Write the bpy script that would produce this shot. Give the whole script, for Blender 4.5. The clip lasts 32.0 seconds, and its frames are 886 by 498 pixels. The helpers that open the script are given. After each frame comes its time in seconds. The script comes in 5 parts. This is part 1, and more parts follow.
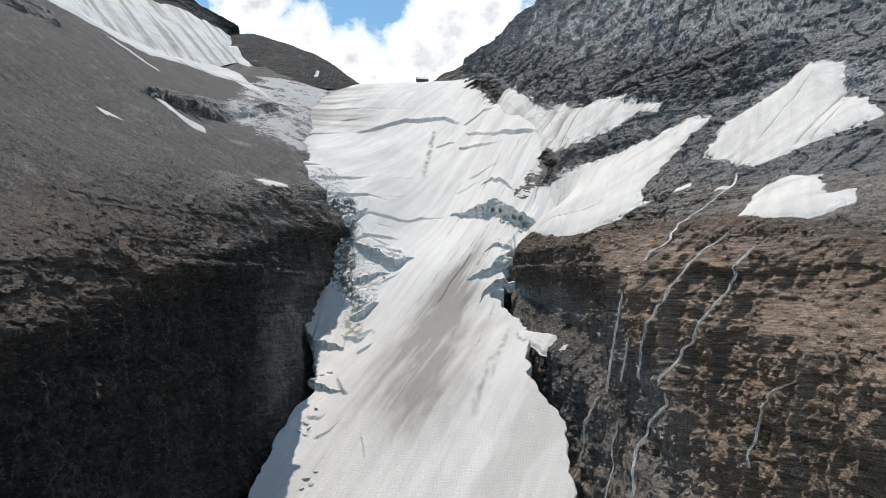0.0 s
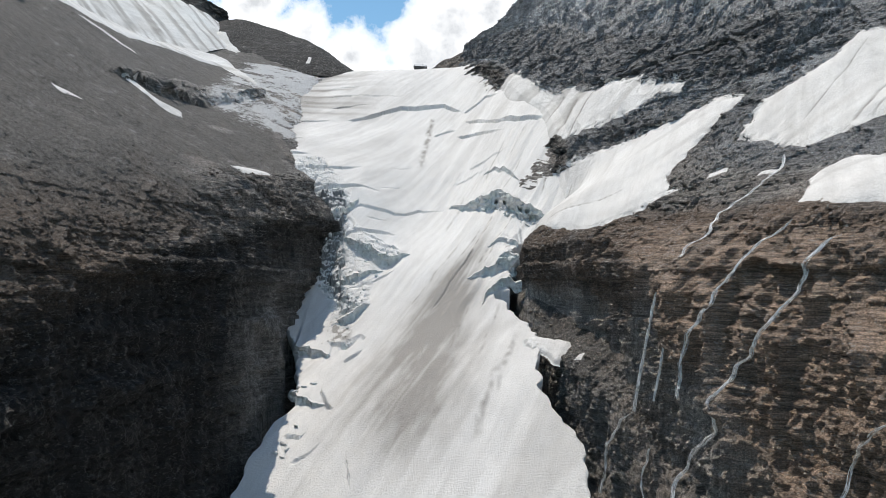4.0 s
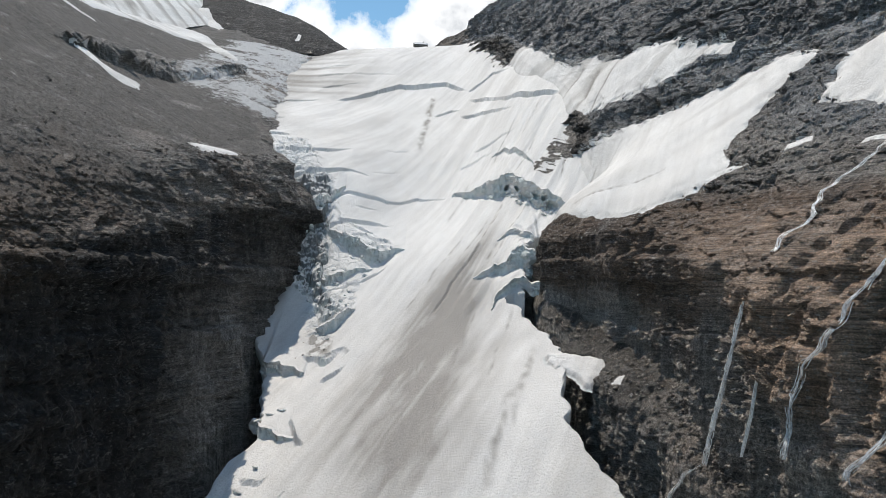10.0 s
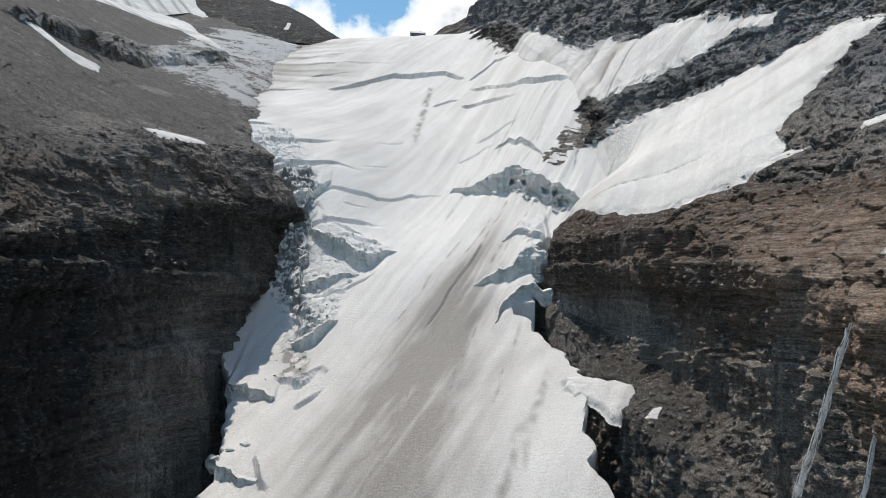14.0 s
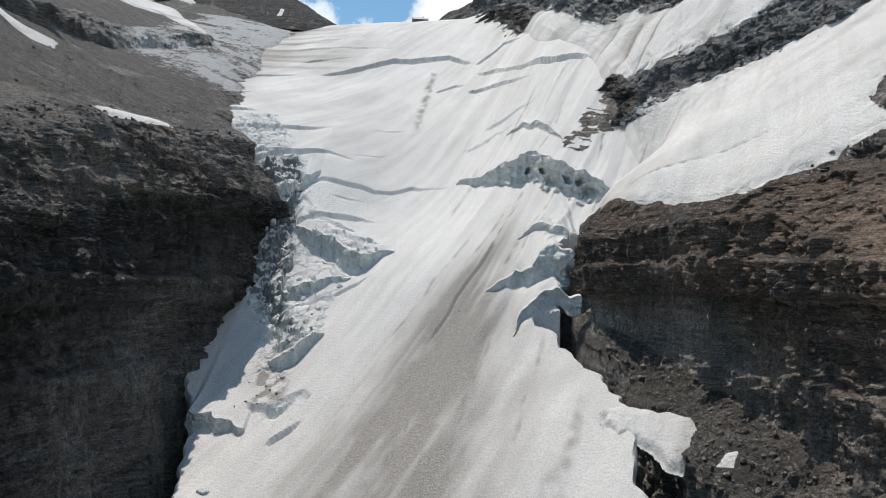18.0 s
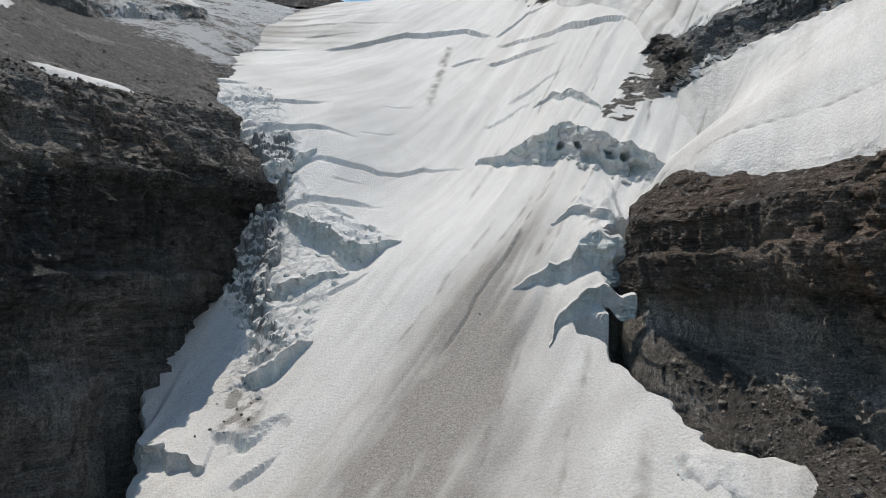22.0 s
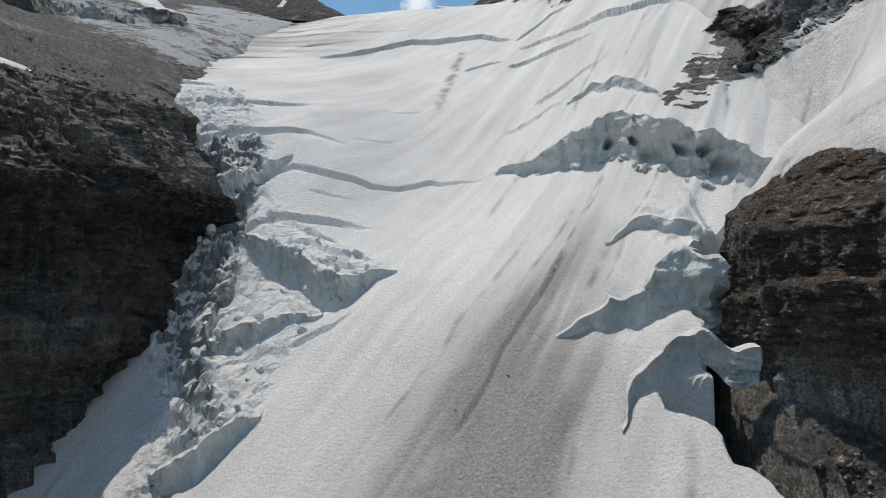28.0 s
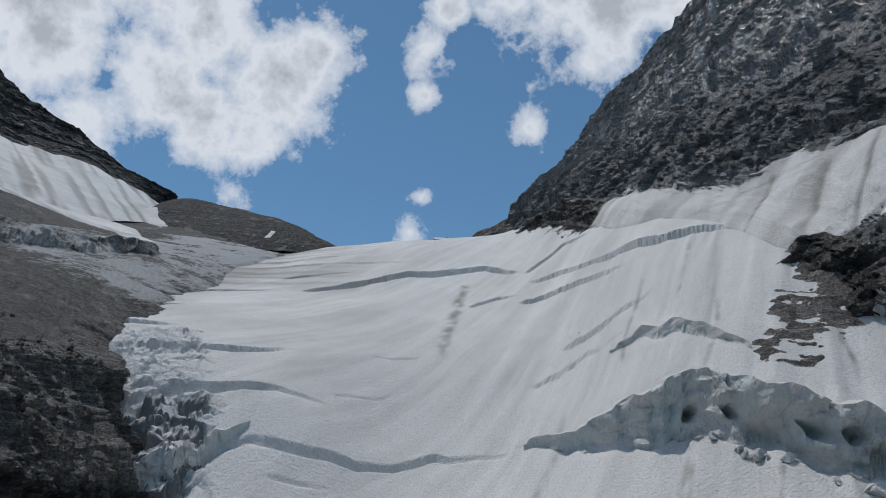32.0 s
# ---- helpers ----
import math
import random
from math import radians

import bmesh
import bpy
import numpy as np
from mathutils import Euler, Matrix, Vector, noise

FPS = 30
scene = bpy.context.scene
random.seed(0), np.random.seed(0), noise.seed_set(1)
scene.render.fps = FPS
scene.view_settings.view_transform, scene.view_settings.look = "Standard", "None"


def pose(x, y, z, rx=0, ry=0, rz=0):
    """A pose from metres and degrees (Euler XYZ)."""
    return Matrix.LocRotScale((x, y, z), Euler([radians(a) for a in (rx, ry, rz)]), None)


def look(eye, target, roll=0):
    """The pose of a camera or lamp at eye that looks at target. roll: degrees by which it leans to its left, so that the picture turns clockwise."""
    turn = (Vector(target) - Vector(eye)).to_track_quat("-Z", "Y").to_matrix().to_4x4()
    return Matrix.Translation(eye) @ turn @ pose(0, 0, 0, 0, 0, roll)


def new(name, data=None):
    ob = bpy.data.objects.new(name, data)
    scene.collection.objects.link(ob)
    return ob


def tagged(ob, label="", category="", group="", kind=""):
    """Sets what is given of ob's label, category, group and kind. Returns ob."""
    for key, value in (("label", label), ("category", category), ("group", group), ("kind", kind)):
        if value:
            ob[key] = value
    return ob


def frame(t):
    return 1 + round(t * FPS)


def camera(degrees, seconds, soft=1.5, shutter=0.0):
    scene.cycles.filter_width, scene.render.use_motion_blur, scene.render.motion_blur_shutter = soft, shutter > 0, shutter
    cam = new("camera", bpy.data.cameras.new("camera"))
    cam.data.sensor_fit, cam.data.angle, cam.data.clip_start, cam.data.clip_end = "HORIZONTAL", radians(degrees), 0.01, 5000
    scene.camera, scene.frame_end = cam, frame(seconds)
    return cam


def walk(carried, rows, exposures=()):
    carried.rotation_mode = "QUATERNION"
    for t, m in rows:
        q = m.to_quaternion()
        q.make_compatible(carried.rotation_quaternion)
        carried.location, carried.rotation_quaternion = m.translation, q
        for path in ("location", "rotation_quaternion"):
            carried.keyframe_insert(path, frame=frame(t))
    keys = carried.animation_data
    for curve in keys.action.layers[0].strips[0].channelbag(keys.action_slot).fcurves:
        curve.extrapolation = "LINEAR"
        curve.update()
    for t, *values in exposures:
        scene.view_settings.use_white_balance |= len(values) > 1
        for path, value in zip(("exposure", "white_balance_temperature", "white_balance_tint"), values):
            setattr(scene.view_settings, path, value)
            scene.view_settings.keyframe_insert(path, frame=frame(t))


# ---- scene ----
cam = camera(60.5, 32.0, 0.8)
METRES, EYE, TILT, LEAN, TURN = 300.0, 100.0, 1.0, 0.0, 0.0
ROWS = [
    (0.0, 0.0, 0.0, 0.0, 0.0, 0.0, -0.0),
    (0.5, 0.0001, 0.0174, -0.0005, -0.02, -0.02, -0.01),
    (1.0, 0.0001, 0.0295, -0.0009, -0.03, -0.03, -0.03),
    (1.5, 0.0003, 0.0457, -0.0016, -0.04, -0.04, -0.04),
    (2.0, 0.0004, 0.06, -0.0022, -0.04, -0.06, -0.06),
    (2.5, 0.0006, 0.0763, -0.0027, -0.05, -0.07, -0.06),
    (3.0, 0.0007, 0.0928, -0.0032, -0.06, -0.1, -0.06),
    (3.5, 0.0009, 0.1083, -0.0037, -0.07, -0.11, -0.06),
    (5.5, 0.0024, 0.1699, -0.0057, 0.17, -0.17, -0.03),
    (6.0, 0.0024, 0.1851, -0.006, 0.21, -0.16, -0.02),
    (6.5, 0.0027, 0.2005, -0.0063, 0.26, -0.14, -0.02),
    (7.0, 0.0031, 0.2168, -0.0067, 0.3, -0.14, -0.03),
    (7.5, 0.0035, 0.2314, -0.007, 0.29, -0.17, -0.04),
    (8.0, 0.0039, 0.2471, -0.0075, 0.27, -0.22, -0.06),
    (8.5, 0.0042, 0.2617, -0.0078, 0.26, -0.26, -0.06),
    (9.0, 0.0045, 0.2785, -0.0081, 0.25, -0.32, -0.06),
    (9.5, 0.005, 0.2931, -0.008, 0.26, -0.36, -0.05),
    (10.0, 0.0055, 0.3106, -0.0078, 0.26, -0.39, -0.02),
    (10.5, 0.006, 0.3258, -0.0075, 0.26, -0.43, 0.0),
    (11.0, 0.0067, 0.341, -0.0077, 0.29, -0.39, 0.02),
    (11.5, 0.0075, 0.3564, -0.0077, 0.34, -0.37, 0.04),
    (12.0, 0.0081, 0.3718, -0.0079, 0.36, -0.33, 0.02),
    (12.5, 0.0083, 0.3855, -0.0082, 0.36, -0.31, 0.04),
    (13.0, 0.0086, 0.4011, -0.0085, 0.35, -0.31, 0.05),
    (13.5, 0.009, 0.4155, -0.0088, 0.34, -0.27, 0.03),
    (14.0, 0.0091, 0.4341, -0.0088, 0.3, -0.22, 0.01),
    (14.5, 0.009, 0.4499, -0.0089, 0.25, -0.18, 0.02),
    (16.5, 0.0077, 0.5116, -0.0109, 0.36, -0.07, 0.13),
    (17.0, 0.0076, 0.5264, -0.0113, 0.41, -0.07, 0.18),
    (17.5, 0.0074, 0.5436, -0.0119, 0.52, -0.05, 0.23),
    (18.0, 0.0074, 0.5595, -0.0125, 0.65, -0.04, 0.27),
    (18.5, 0.0076, 0.5773, -0.0134, 0.83, -0.08, 0.31),
    (19.0, 0.0076, 0.594, -0.0144, 0.98, -0.12, 0.31),
    (19.5, 0.0074, 0.6074, -0.0154, 1.18, -0.15, 0.31),
    (20.0, 0.0073, 0.623, -0.0162, 1.38, -0.16, 0.34),
    (20.5, 0.0072, 0.6389, -0.0168, 1.63, -0.21, 0.38),
    (21.0, 0.0071, 0.656, -0.0179, 1.82, -0.22, 0.39),
    (21.5, 0.0071, 0.6709, -0.0185, 1.89, -0.22, 0.43),
    (22.0, 0.0067, 0.6877, -0.0194, 1.98, -0.22, 0.45),
    (22.5, 0.0065, 0.7034, -0.0202, 2.12, -0.21, 0.48),
    (23.0, 0.0063, 0.7172, -0.0208, 2.19, -0.21, 0.5),
    (23.5, 0.0059, 0.734, -0.0216, 2.25, -0.23, 0.51),
    (24.0, 0.0056, 0.7486, -0.0222, 2.3, -0.23, 0.54),
    (24.5, 0.0053, 0.7643, -0.0228, 2.35, -0.23, 0.56),
    (25.0, 0.005, 0.7812, -0.0234, 2.42, -0.22, 0.61),
    (25.5, 0.0046, 0.798, -0.0241, 2.49, -0.17, 0.67),
    (27.5, 0.0036, 0.8515, -0.0249, 2.92, 0.43, 0.85),
    (28.0, 0.004, 0.8589, -0.0249, 3.2, 2.81, 0.91),
    (28.5, 0.0045, 0.8632, -0.0251, 3.44, 5.41, 0.97),
    (29.0, 0.005, 0.8647, -0.0258, 3.63, 7.7, 1.01),
    (29.5, 0.0057, 0.8651, -0.026, 3.73, 7.7, 1.04),
    (30.0, 0.0066, 0.8649, -0.0256, 3.81, 13.77, 1.1),
    (30.5, 0.0071, 0.8645, -0.0266, 3.90, 19.96, 1.09),
    (31.0, 0.0035, 0.8990, -0.0157, 3.70, 20.35, 1.03),
    (31.5, -0.0078, 0.9530, 0.0049, 2.98, 20.10, 1.00),
    (32.0, -0.0154, 1.0000, 0.0222, 2.42, 19.90, 0.90),
]
EXPOSURES = [(0.0, -0.11, 6500, 10), (9.0, -0.13, 6500, 10), (19.0, -0.25, 6500, 10), (28.0, -0.40, 6450, 10), (29.5, -0.42, 6400, 10), (30.0, -0.45, 6350, 10), (30.6, -0.72, 6100, 10), (32.0, -0.93, 6000, 10)]
walk(cam, [(t, pose(0, 0, EYE, TILT, LEAN, TURN) @ pose(METRES * x, METRES * y, METRES * z, 90 + pitch, roll, yaw)) for t, x, y, z, yaw, pitch, roll in ROWS], EXPOSURES)
# ---------------------------------------------------------------- light
SUN_DIR = Vector((-0.26, 0.32, 1.0)).normalized()
world = bpy.data.worlds.new("sky")
scene.world = world
world.use_nodes = True
SKY_LIGHT, CLOUD_LIGHT, SKY_TINT = 0.14, 10.0, (0.84, 1.08, 1.07)


sun = new("sun", bpy.data.lights.new("sun", "SUN"))
sun.data.energy = 4.1
sun.data.angle = radians(0.53)
sun.data.color = (1.0, 0.918, 0.805)
sun.matrix_world = look((0, 0, 0), -SUN_DIR)

# ---------------------------------------------------------------- noise and meshes


def lattice(ix, iy, iz, seed):
    h = (ix.astype(np.int64) * 374761393 + iy.astype(np.int64) * 668265263 + iz.astype(np.int64) * 2147483647 + seed * 974711) & 0xFFFFFFFF
    h = ((h ^ (h >> 13)) * 1274126177) & 0xFFFFFFFF
    h = ((h ^ (h >> 15)) * 1103515245) & 0xFFFFFFFF
    return ((h ^ (h >> 16)) & 0xFFFF) / 32767.5 - 1.0


def vnoise(x, y, z, seed=0):
    """Smooth value noise, -1 to 1."""
    x, y, z = np.broadcast_arrays(np.asarray(x, float), np.asarray(y, float), np.asarray(z, float))
    fx, fy, fz = np.floor(x), np.floor(y), np.floor(z)
    ux, uy, uz = [(v * v * (3 - 2 * v)) for v in (x - fx, y - fy, z - fz)]
    total = 0.0
    for i in (0, 1):
        for j in (0, 1):
            for k in (0, 1):
                w = (ux if i else 1 - ux) * (uy if j else 1 - uy) * (uz if k else 1 - uz)
                total = total + w * lattice(fx + i, fy + j, fz + k, seed)
    return total


def fractal(x, y, z, octaves=4, seed=0, gain=0.5):
    total, amp = 0.0, 1.0
    for o in range(octaves):
        f = 2.03 ** o
        total = total + amp * vnoise(x * f, y * f, z * f, seed + o * 17)
        amp *= gain
    return total


def cell1(v, seed=0):
    """Stepped random of one coordinate, with short ramps between the steps."""
    v = np.asarray(v, float)
    f = np.floor(v)
    u = np.clip((v - f) / 0.14, 0, 1)
    zero = np.zeros_like(f)
    return lattice(f - 1, zero, zero, seed) * (1 - u) + lattice(f, zero, zero, seed) * u


def smooth(e0, e1, v):
    u = np.clip((np.asarray(v, float) - e0) / (e1 - e0), 0, 1)
    return u * u * (3 - 2 * u)


def line_at(pts, y):
    """x and z along a line given as (y, x, z) stations, softly curved."""
    p = np.array(pts, float)
    fine = np.arange(p[0, 0] - 60, p[-1, 0] + 60, 1.0)
    kern = np.hanning(19)
    kern /= kern.sum()
    outs = []
    for c in (1, 2):
        v = np.interp(fine, p[:, 0], p[:, c])
        v = np.convolve(np.pad(v, 9, mode="edge"), kern, mode="valid")
        outs.append(np.interp(y, fine, v))
    return outs


def grid_mesh(name, P, material, attrs=None, keep=None, smooth_shade=False):
    """A mesh over a grid of points (rows, columns, 3)."""
    n, m = P.shape[:2]
    idx = np.arange(n * m).reshape(n, m)
    q = np.stack([idx[:-1, :-1], idx[:-1, 1:], idx[1:, 1:], idx[1:, :-1]], -1).reshape(-1, 4)
    if keep is not None:
        q = q[keep.reshape(-1)]
    used = np.unique(q)
    remap = np.full(n * m, -1)
    remap[used] = np.arange(len(used))
    q = remap[q]
    co = P.reshape(-1, 3)[used]
    me = bpy.data.meshes.new(name)
    me.vertices.add(len(co))
    me.vertices.foreach_set("co", co.astype(np.float32).ravel())
    me.loops.add(q.size)
    me.loops.foreach_set("vertex_index", q.astype(np.int32).ravel())
    me.polygons.add(len(q))
    me.polygons.foreach_set("loop_start", np.arange(0, q.size, 4, dtype=np.int32))
    me.polygons.foreach_set("use_smooth", np.full(len(q), smooth_shade))
    me.update(calc_edges=True)
    for key, val in (attrs or {}).items():
        a = me.attributes.new(key, "FLOAT", "POINT")
        a.data.foreach_set("value", val.reshape(-1)[used].astype(np.float32))
    me.materials.append(material)
    return me


def raw_mesh(name, co, faces, material, smooth_shade=False):
    me = bpy.data.meshes.new(name)
    me.from_pydata([tuple(c) for c in co], [], faces)
    me.update()
    if smooth_shade:
        me.polygons.foreach_set("use_smooth", np.full(len(me.polygons), True))
    me.materials.append(material)
    return me


def normals_of(P):
    du = np.gradient(P, axis=0)
    dv = np.gradient(P, axis=1)
    n = np.cross(du, dv)
    return n / (np.linalg.norm(n, axis=-1, keepdims=True) + 1e-9)


# ---------------------------------------------------------------- materials
def nodes_of(name):
    mat = bpy.data.materials.new(name)
    mat.use_nodes = True
    nt = mat.node_tree
    bsdf = nt.nodes["Principled BSDF"]
    return mat, nt, bsdf


def node(nt, kind, **inputs):
    nd = nt.nodes.new(kind)
    for k, v in inputs.items():
        nd.inputs[k.replace("_", " ")].default_value = v
    return nd


def noise_tex(nt, coords, scale, detail=6.0, rough=0.6, stretch=None):
    if stretch is not None:
        mp = nt.nodes.new("ShaderNodeMapping")
        mp.inputs["Scale"].default_value = stretch
        nt.links.new(coords, mp.inputs["Vector"])
        coords = mp.outputs[0]
    nz = node(nt, "ShaderNodeTexNoise", Scale=scale, Detail=detail, Roughness=rough)
    nt.links.new(coords, nz.inputs["Vector"])
    return nz.outputs["Fac"]


def ramp(nt, fac, stops):
    r = nt.nodes.new("ShaderNodeValToRGB")
    els = r.color_ramp.elements
    while len(els) < len(stops):
        els.new(0.5)
    for e, (p, c) in zip(els, stops):
        e.position = p
        e.color = (*c, 1) if len(c) == 3 else c
    nt.links.new(fac, r.inputs[0])
    return r.outputs[0]


def grey(v):
    return (v, v, v)


def mix(nt, fac, a, b, mode="MIX"):
    m = nt.nodes.new("ShaderNodeMix")
    m.data_type = "RGBA"
    m.blend_type = mode
    for val, sock in ((fac, m.inputs[0]), (a, m.inputs[6]), (b, m.inputs[7])):
        if isinstance(val, (int, float)):
            sock.default_value = val
        elif isinstance(val, tuple):
            sock.default_value = (*val, 1)
        else:
            nt.links.new(val, sock)
    return m.outputs[2]


def attr(nt, name):
    a = nt.nodes.new("ShaderNodeAttribute")
    a.attribute_name = name
    return a.outputs["Fac"]


def bump(nt, bsdf, height, distance, strength=1.0, before=None):
    b = nt.nodes.new("ShaderNodeBump")
    b.inputs["Strength"].default_value = strength
    b.inputs["Distance"].default_value = distance
    nt.links.new(height, b.inputs["Height"])
    if before is not None:
        nt.links.new(before, b.inputs["Normal"])
    nt.links.new(b.outputs[0], bsdf.inputs["Normal"])
    return b.outputs[0]


def math_node(nt, op, a, b=0.0):
    m = nt.nodes.new("ShaderNodeMath")
    m.operation = op
    for val, sock in ((a, m.inputs[0]), (b, m.inputs[1])):
        if isinstance(val, (int, float)):
            sock.default_value = val
        else:
            nt.links.new(val, sock)
    return m.outputs[0]


def position(nt):
    return nt.nodes.new("ShaderNodeNewGeometry").outputs["Position"]


def rock_material(name, dark, mid, light, brown, pebble, rough=0.9):
    """Layered rock: strata tint, grain, brown weathering, painted haze, loose scree, wet sheen, lying snow and painted
    glints, by attributes.
    """
    mat, nt, bsdf = nodes_of(name)
    pos = position(nt)
    strata = noise_tex(nt, pos, 0.35, 6, 0.65, (0.10, 0.10, 1.5))
    drip = noise_tex(nt, pos, 0.5, 5, 0.6, (1.0, 1.0, 0.10))
    grain = noise_tex(nt, pos, 0.8, 12, 0.80)
    big = noise_tex(nt, pos, 0.035, 5, 0.6)
    f = math_node(nt, "ADD", math_node(nt, "MULTIPLY", strata, 0.36), math_node(nt, "MULTIPLY", grain, 0.44))
    f = math_node(nt, "ADD", f, math_node(nt, "MULTIPLY", drip, 0.20))
    # tone shifts the rock colour; both cliffs carry some painted light in it
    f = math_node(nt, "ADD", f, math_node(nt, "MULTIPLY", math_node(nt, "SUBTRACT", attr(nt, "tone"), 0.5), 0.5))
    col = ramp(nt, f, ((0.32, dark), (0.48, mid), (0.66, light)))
    wash = ramp(nt, math_node(nt, "ADD", attr(nt, "brown"), math_node(nt, "MULTIPLY", math_node(nt, "SUBTRACT", big, 0.5), 1.3)),
                ((0.15, grey(0)), (0.85, grey(1))))
    tinted = mix(nt, 0.85, col, brown, "COLOR")
    col = mix(nt, wash, col, mix(nt, 0.40, tinted, brown))
    # negative brown: blue-grey haze and sky light put into the rock colour
    haze_tint = ramp(nt, math_node(nt, "MULTIPLY", attr(nt, "brown"), -1.0), ((0.3, grey(0)), (0.9, grey(0.75))))
    col = mix(nt, haze_tint, col, mix(nt, 1.0, col, (0.105, 0.121, 0.14), "COLOR"))
    vor = node(nt, "ShaderNodeTexVoronoi", Scale=1.1)
    nt.links.new(pos, vor.inputs["Vector"])
    vor2 = node(nt, "ShaderNodeTexVoronoi", Scale=3.1)
    nt.links.new(pos, vor2.inputs["Vector"])
    sep = nt.nodes.new("ShaderNodeSeparateColor")
    nt.links.new(vor.outputs["Color"], sep.inputs[0])
    sep2 = nt.nodes.new("ShaderNodeSeparateColor")
    nt.links.new(vor2.outputs["Color"], sep2.inputs[0])
    stones = math_node(nt, "ADD", math_node(nt, "MULTIPLY", sep.outputs[0], 0.3), math_node(nt, "MULTIPLY", sep2.outputs[0], 0.4))
    stones = math_node(nt, "ADD", stones, math_node(nt, "MULTIPLY", grain, 0.4))
    chute = noise_tex(nt, pos, 0.16, 5, 0.6, (0.35, 2.2, 0.35))
    stones = math_node(nt, "ADD", stones, math_node(nt, "MULTIPLY", math_node(nt, "SUBTRACT", chute, 0.5), 0.8))
    loose = ramp(nt, stones, ((0.20, tuple(c * 0.55 for c in pebble)), (0.55, pebble), (0.95, tuple(c * 1.75 for c in pebble))))
    loose = mix(nt, wash, loose, mix(nt, 0.75, loose, brown, "COLOR"))
    scree = ramp(nt, math_node(nt, "ADD", attr(nt, "scree"), math_node(nt, "MULTIPLY", math_node(nt, "SUBTRACT", grain, 0.5), 0.9)),
                 ((0.3, grey(0)), (0.7, grey(1))))
    col = mix(nt, scree, col, loose)
    fleck = noise_tex(nt, pos, 0.42, 8, 0.75, (1.0, 0.6, 1.6))
    # white flecks: lying snow, and wet glints painted on the mountain face
    lying = ramp(nt, math_node(nt, "ADD", fleck, math_node(nt, "MULTIPLY", attr(nt, "fleck"), 0.32)), ((0.68, grey(0)), (0.82, grey(0.9))))
    chip = ramp(nt, noise_tex(nt, pos, 2.8, 8, 0.88), ((0.42, grey(0.20)), (0.48, grey(0.42)), (0.53, grey(0.66)), (0.585, grey(1.0))))
    seam = ramp(nt, noise_tex(nt, pos, 0.8, 7, 0.78, (0.14, 0.14, 2.4)), ((0.40, grey(0.30)), (0.49, grey(0.62)), (0.58, grey(1.0))))
    post = ramp(nt, noise_tex(nt, pos, 0.9, 6, 0.75, (1.1, 1.1, 0.13)), ((0.40, grey(0.35)), (0.50, grey(0.75)), (0.58, grey(1.0))))
    thin = ramp(nt, noise_tex(nt, pos, 1.9, 5, 0.7, (0.12, 0.12, 2.2)), ((0.40, grey(0.45)), (0.50, grey(0.85)), (0.60, grey(1.0))))
    upright = math_node(nt, "MULTIPLY", ramp(nt, big, ((0.46, grey(0)), (0.56, grey(1)))), math_node(nt, "SUBTRACT", 1.0, math_node(nt, "MULTIPLY", wash, 0.85)))
    lines = mix(nt, upright, mix(nt, 0.8, seam, thin, "MULTIPLY"), post)
    lines = mix(nt, scree, lines, (0.7, 0.7, 0.7))
    chip = mix(nt, scree, chip, mix(nt, 0.55, chip, (0.5, 0.5, 0.5)))
    chip = mix(nt, math_node(nt, "MULTIPLY", wash, 0.15), chip, (0.72, 0.72, 0.72))
    col = mix(nt, 1.0, mix(nt, 1.0, col, chip, "MULTIPLY"), lines, "MULTIPLY")
    flat = nt.nodes.new("ShaderNodeMapping")
    flat.inputs["Scale"].default_value = (1.0, 1.0, 2.2)
    nt.links.new(pos, flat.inputs["Vector"])
    flake = node(nt, "ShaderNodeTexVoronoi", Scale=1.5)
    nt.links.new(flat.outputs[0], flake.inputs["Vector"])
    fsep = nt.nodes.new("ShaderNodeSeparateColor")
    nt.links.new(flake.outputs["Color"], fsep.inputs[0])
    pale = math_node(nt, "MULTIPLY", ramp(nt, fsep.outputs[1], ((0.80, grey(0)), (0.90, grey(1)))), ramp(nt, grain, ((0.47, grey(0)), (0.56, grey(1)))))
    pale = math_node(nt, "MULTIPLY", pale, 0.75)
    col = mix(nt, pale, col, tuple(c * 0.36 for c in light))
    lift = node(nt, "ShaderNodeVectorMath")
    lift.operation = "SCALE"
    lift.inputs["Scale"].default_value = 2.55
    nt.links.new(col, lift.inputs[0])
    col = mix(nt, lying, lift.outputs[0], (0.72, 0.73, 0.74))
    nt.links.new(col, bsdf.inputs["Base Color"])
    wet = noise_tex(nt, pos, 0.13, 7, 0.7)
    sheen = ramp(nt, math_node(nt, "ADD", wet, math_node(nt, "MULTIPLY", attr(nt, "wet"), 0.3)), ((0.56, grey(rough)), (0.68, grey(0.28))))
    nt.links.new(sheen, bsdf.inputs["Roughness"])
    fine = noise_tex(nt, pos, 1.1, 12, 0.86, (0.8, 0.8, 1.5))
    b1 = bump(nt, bsdf, fine, 2.0, 1.0)
    bump(nt, bsdf, vor2.outputs["Distance"], 0.25, 0.6, b1)
    return mat


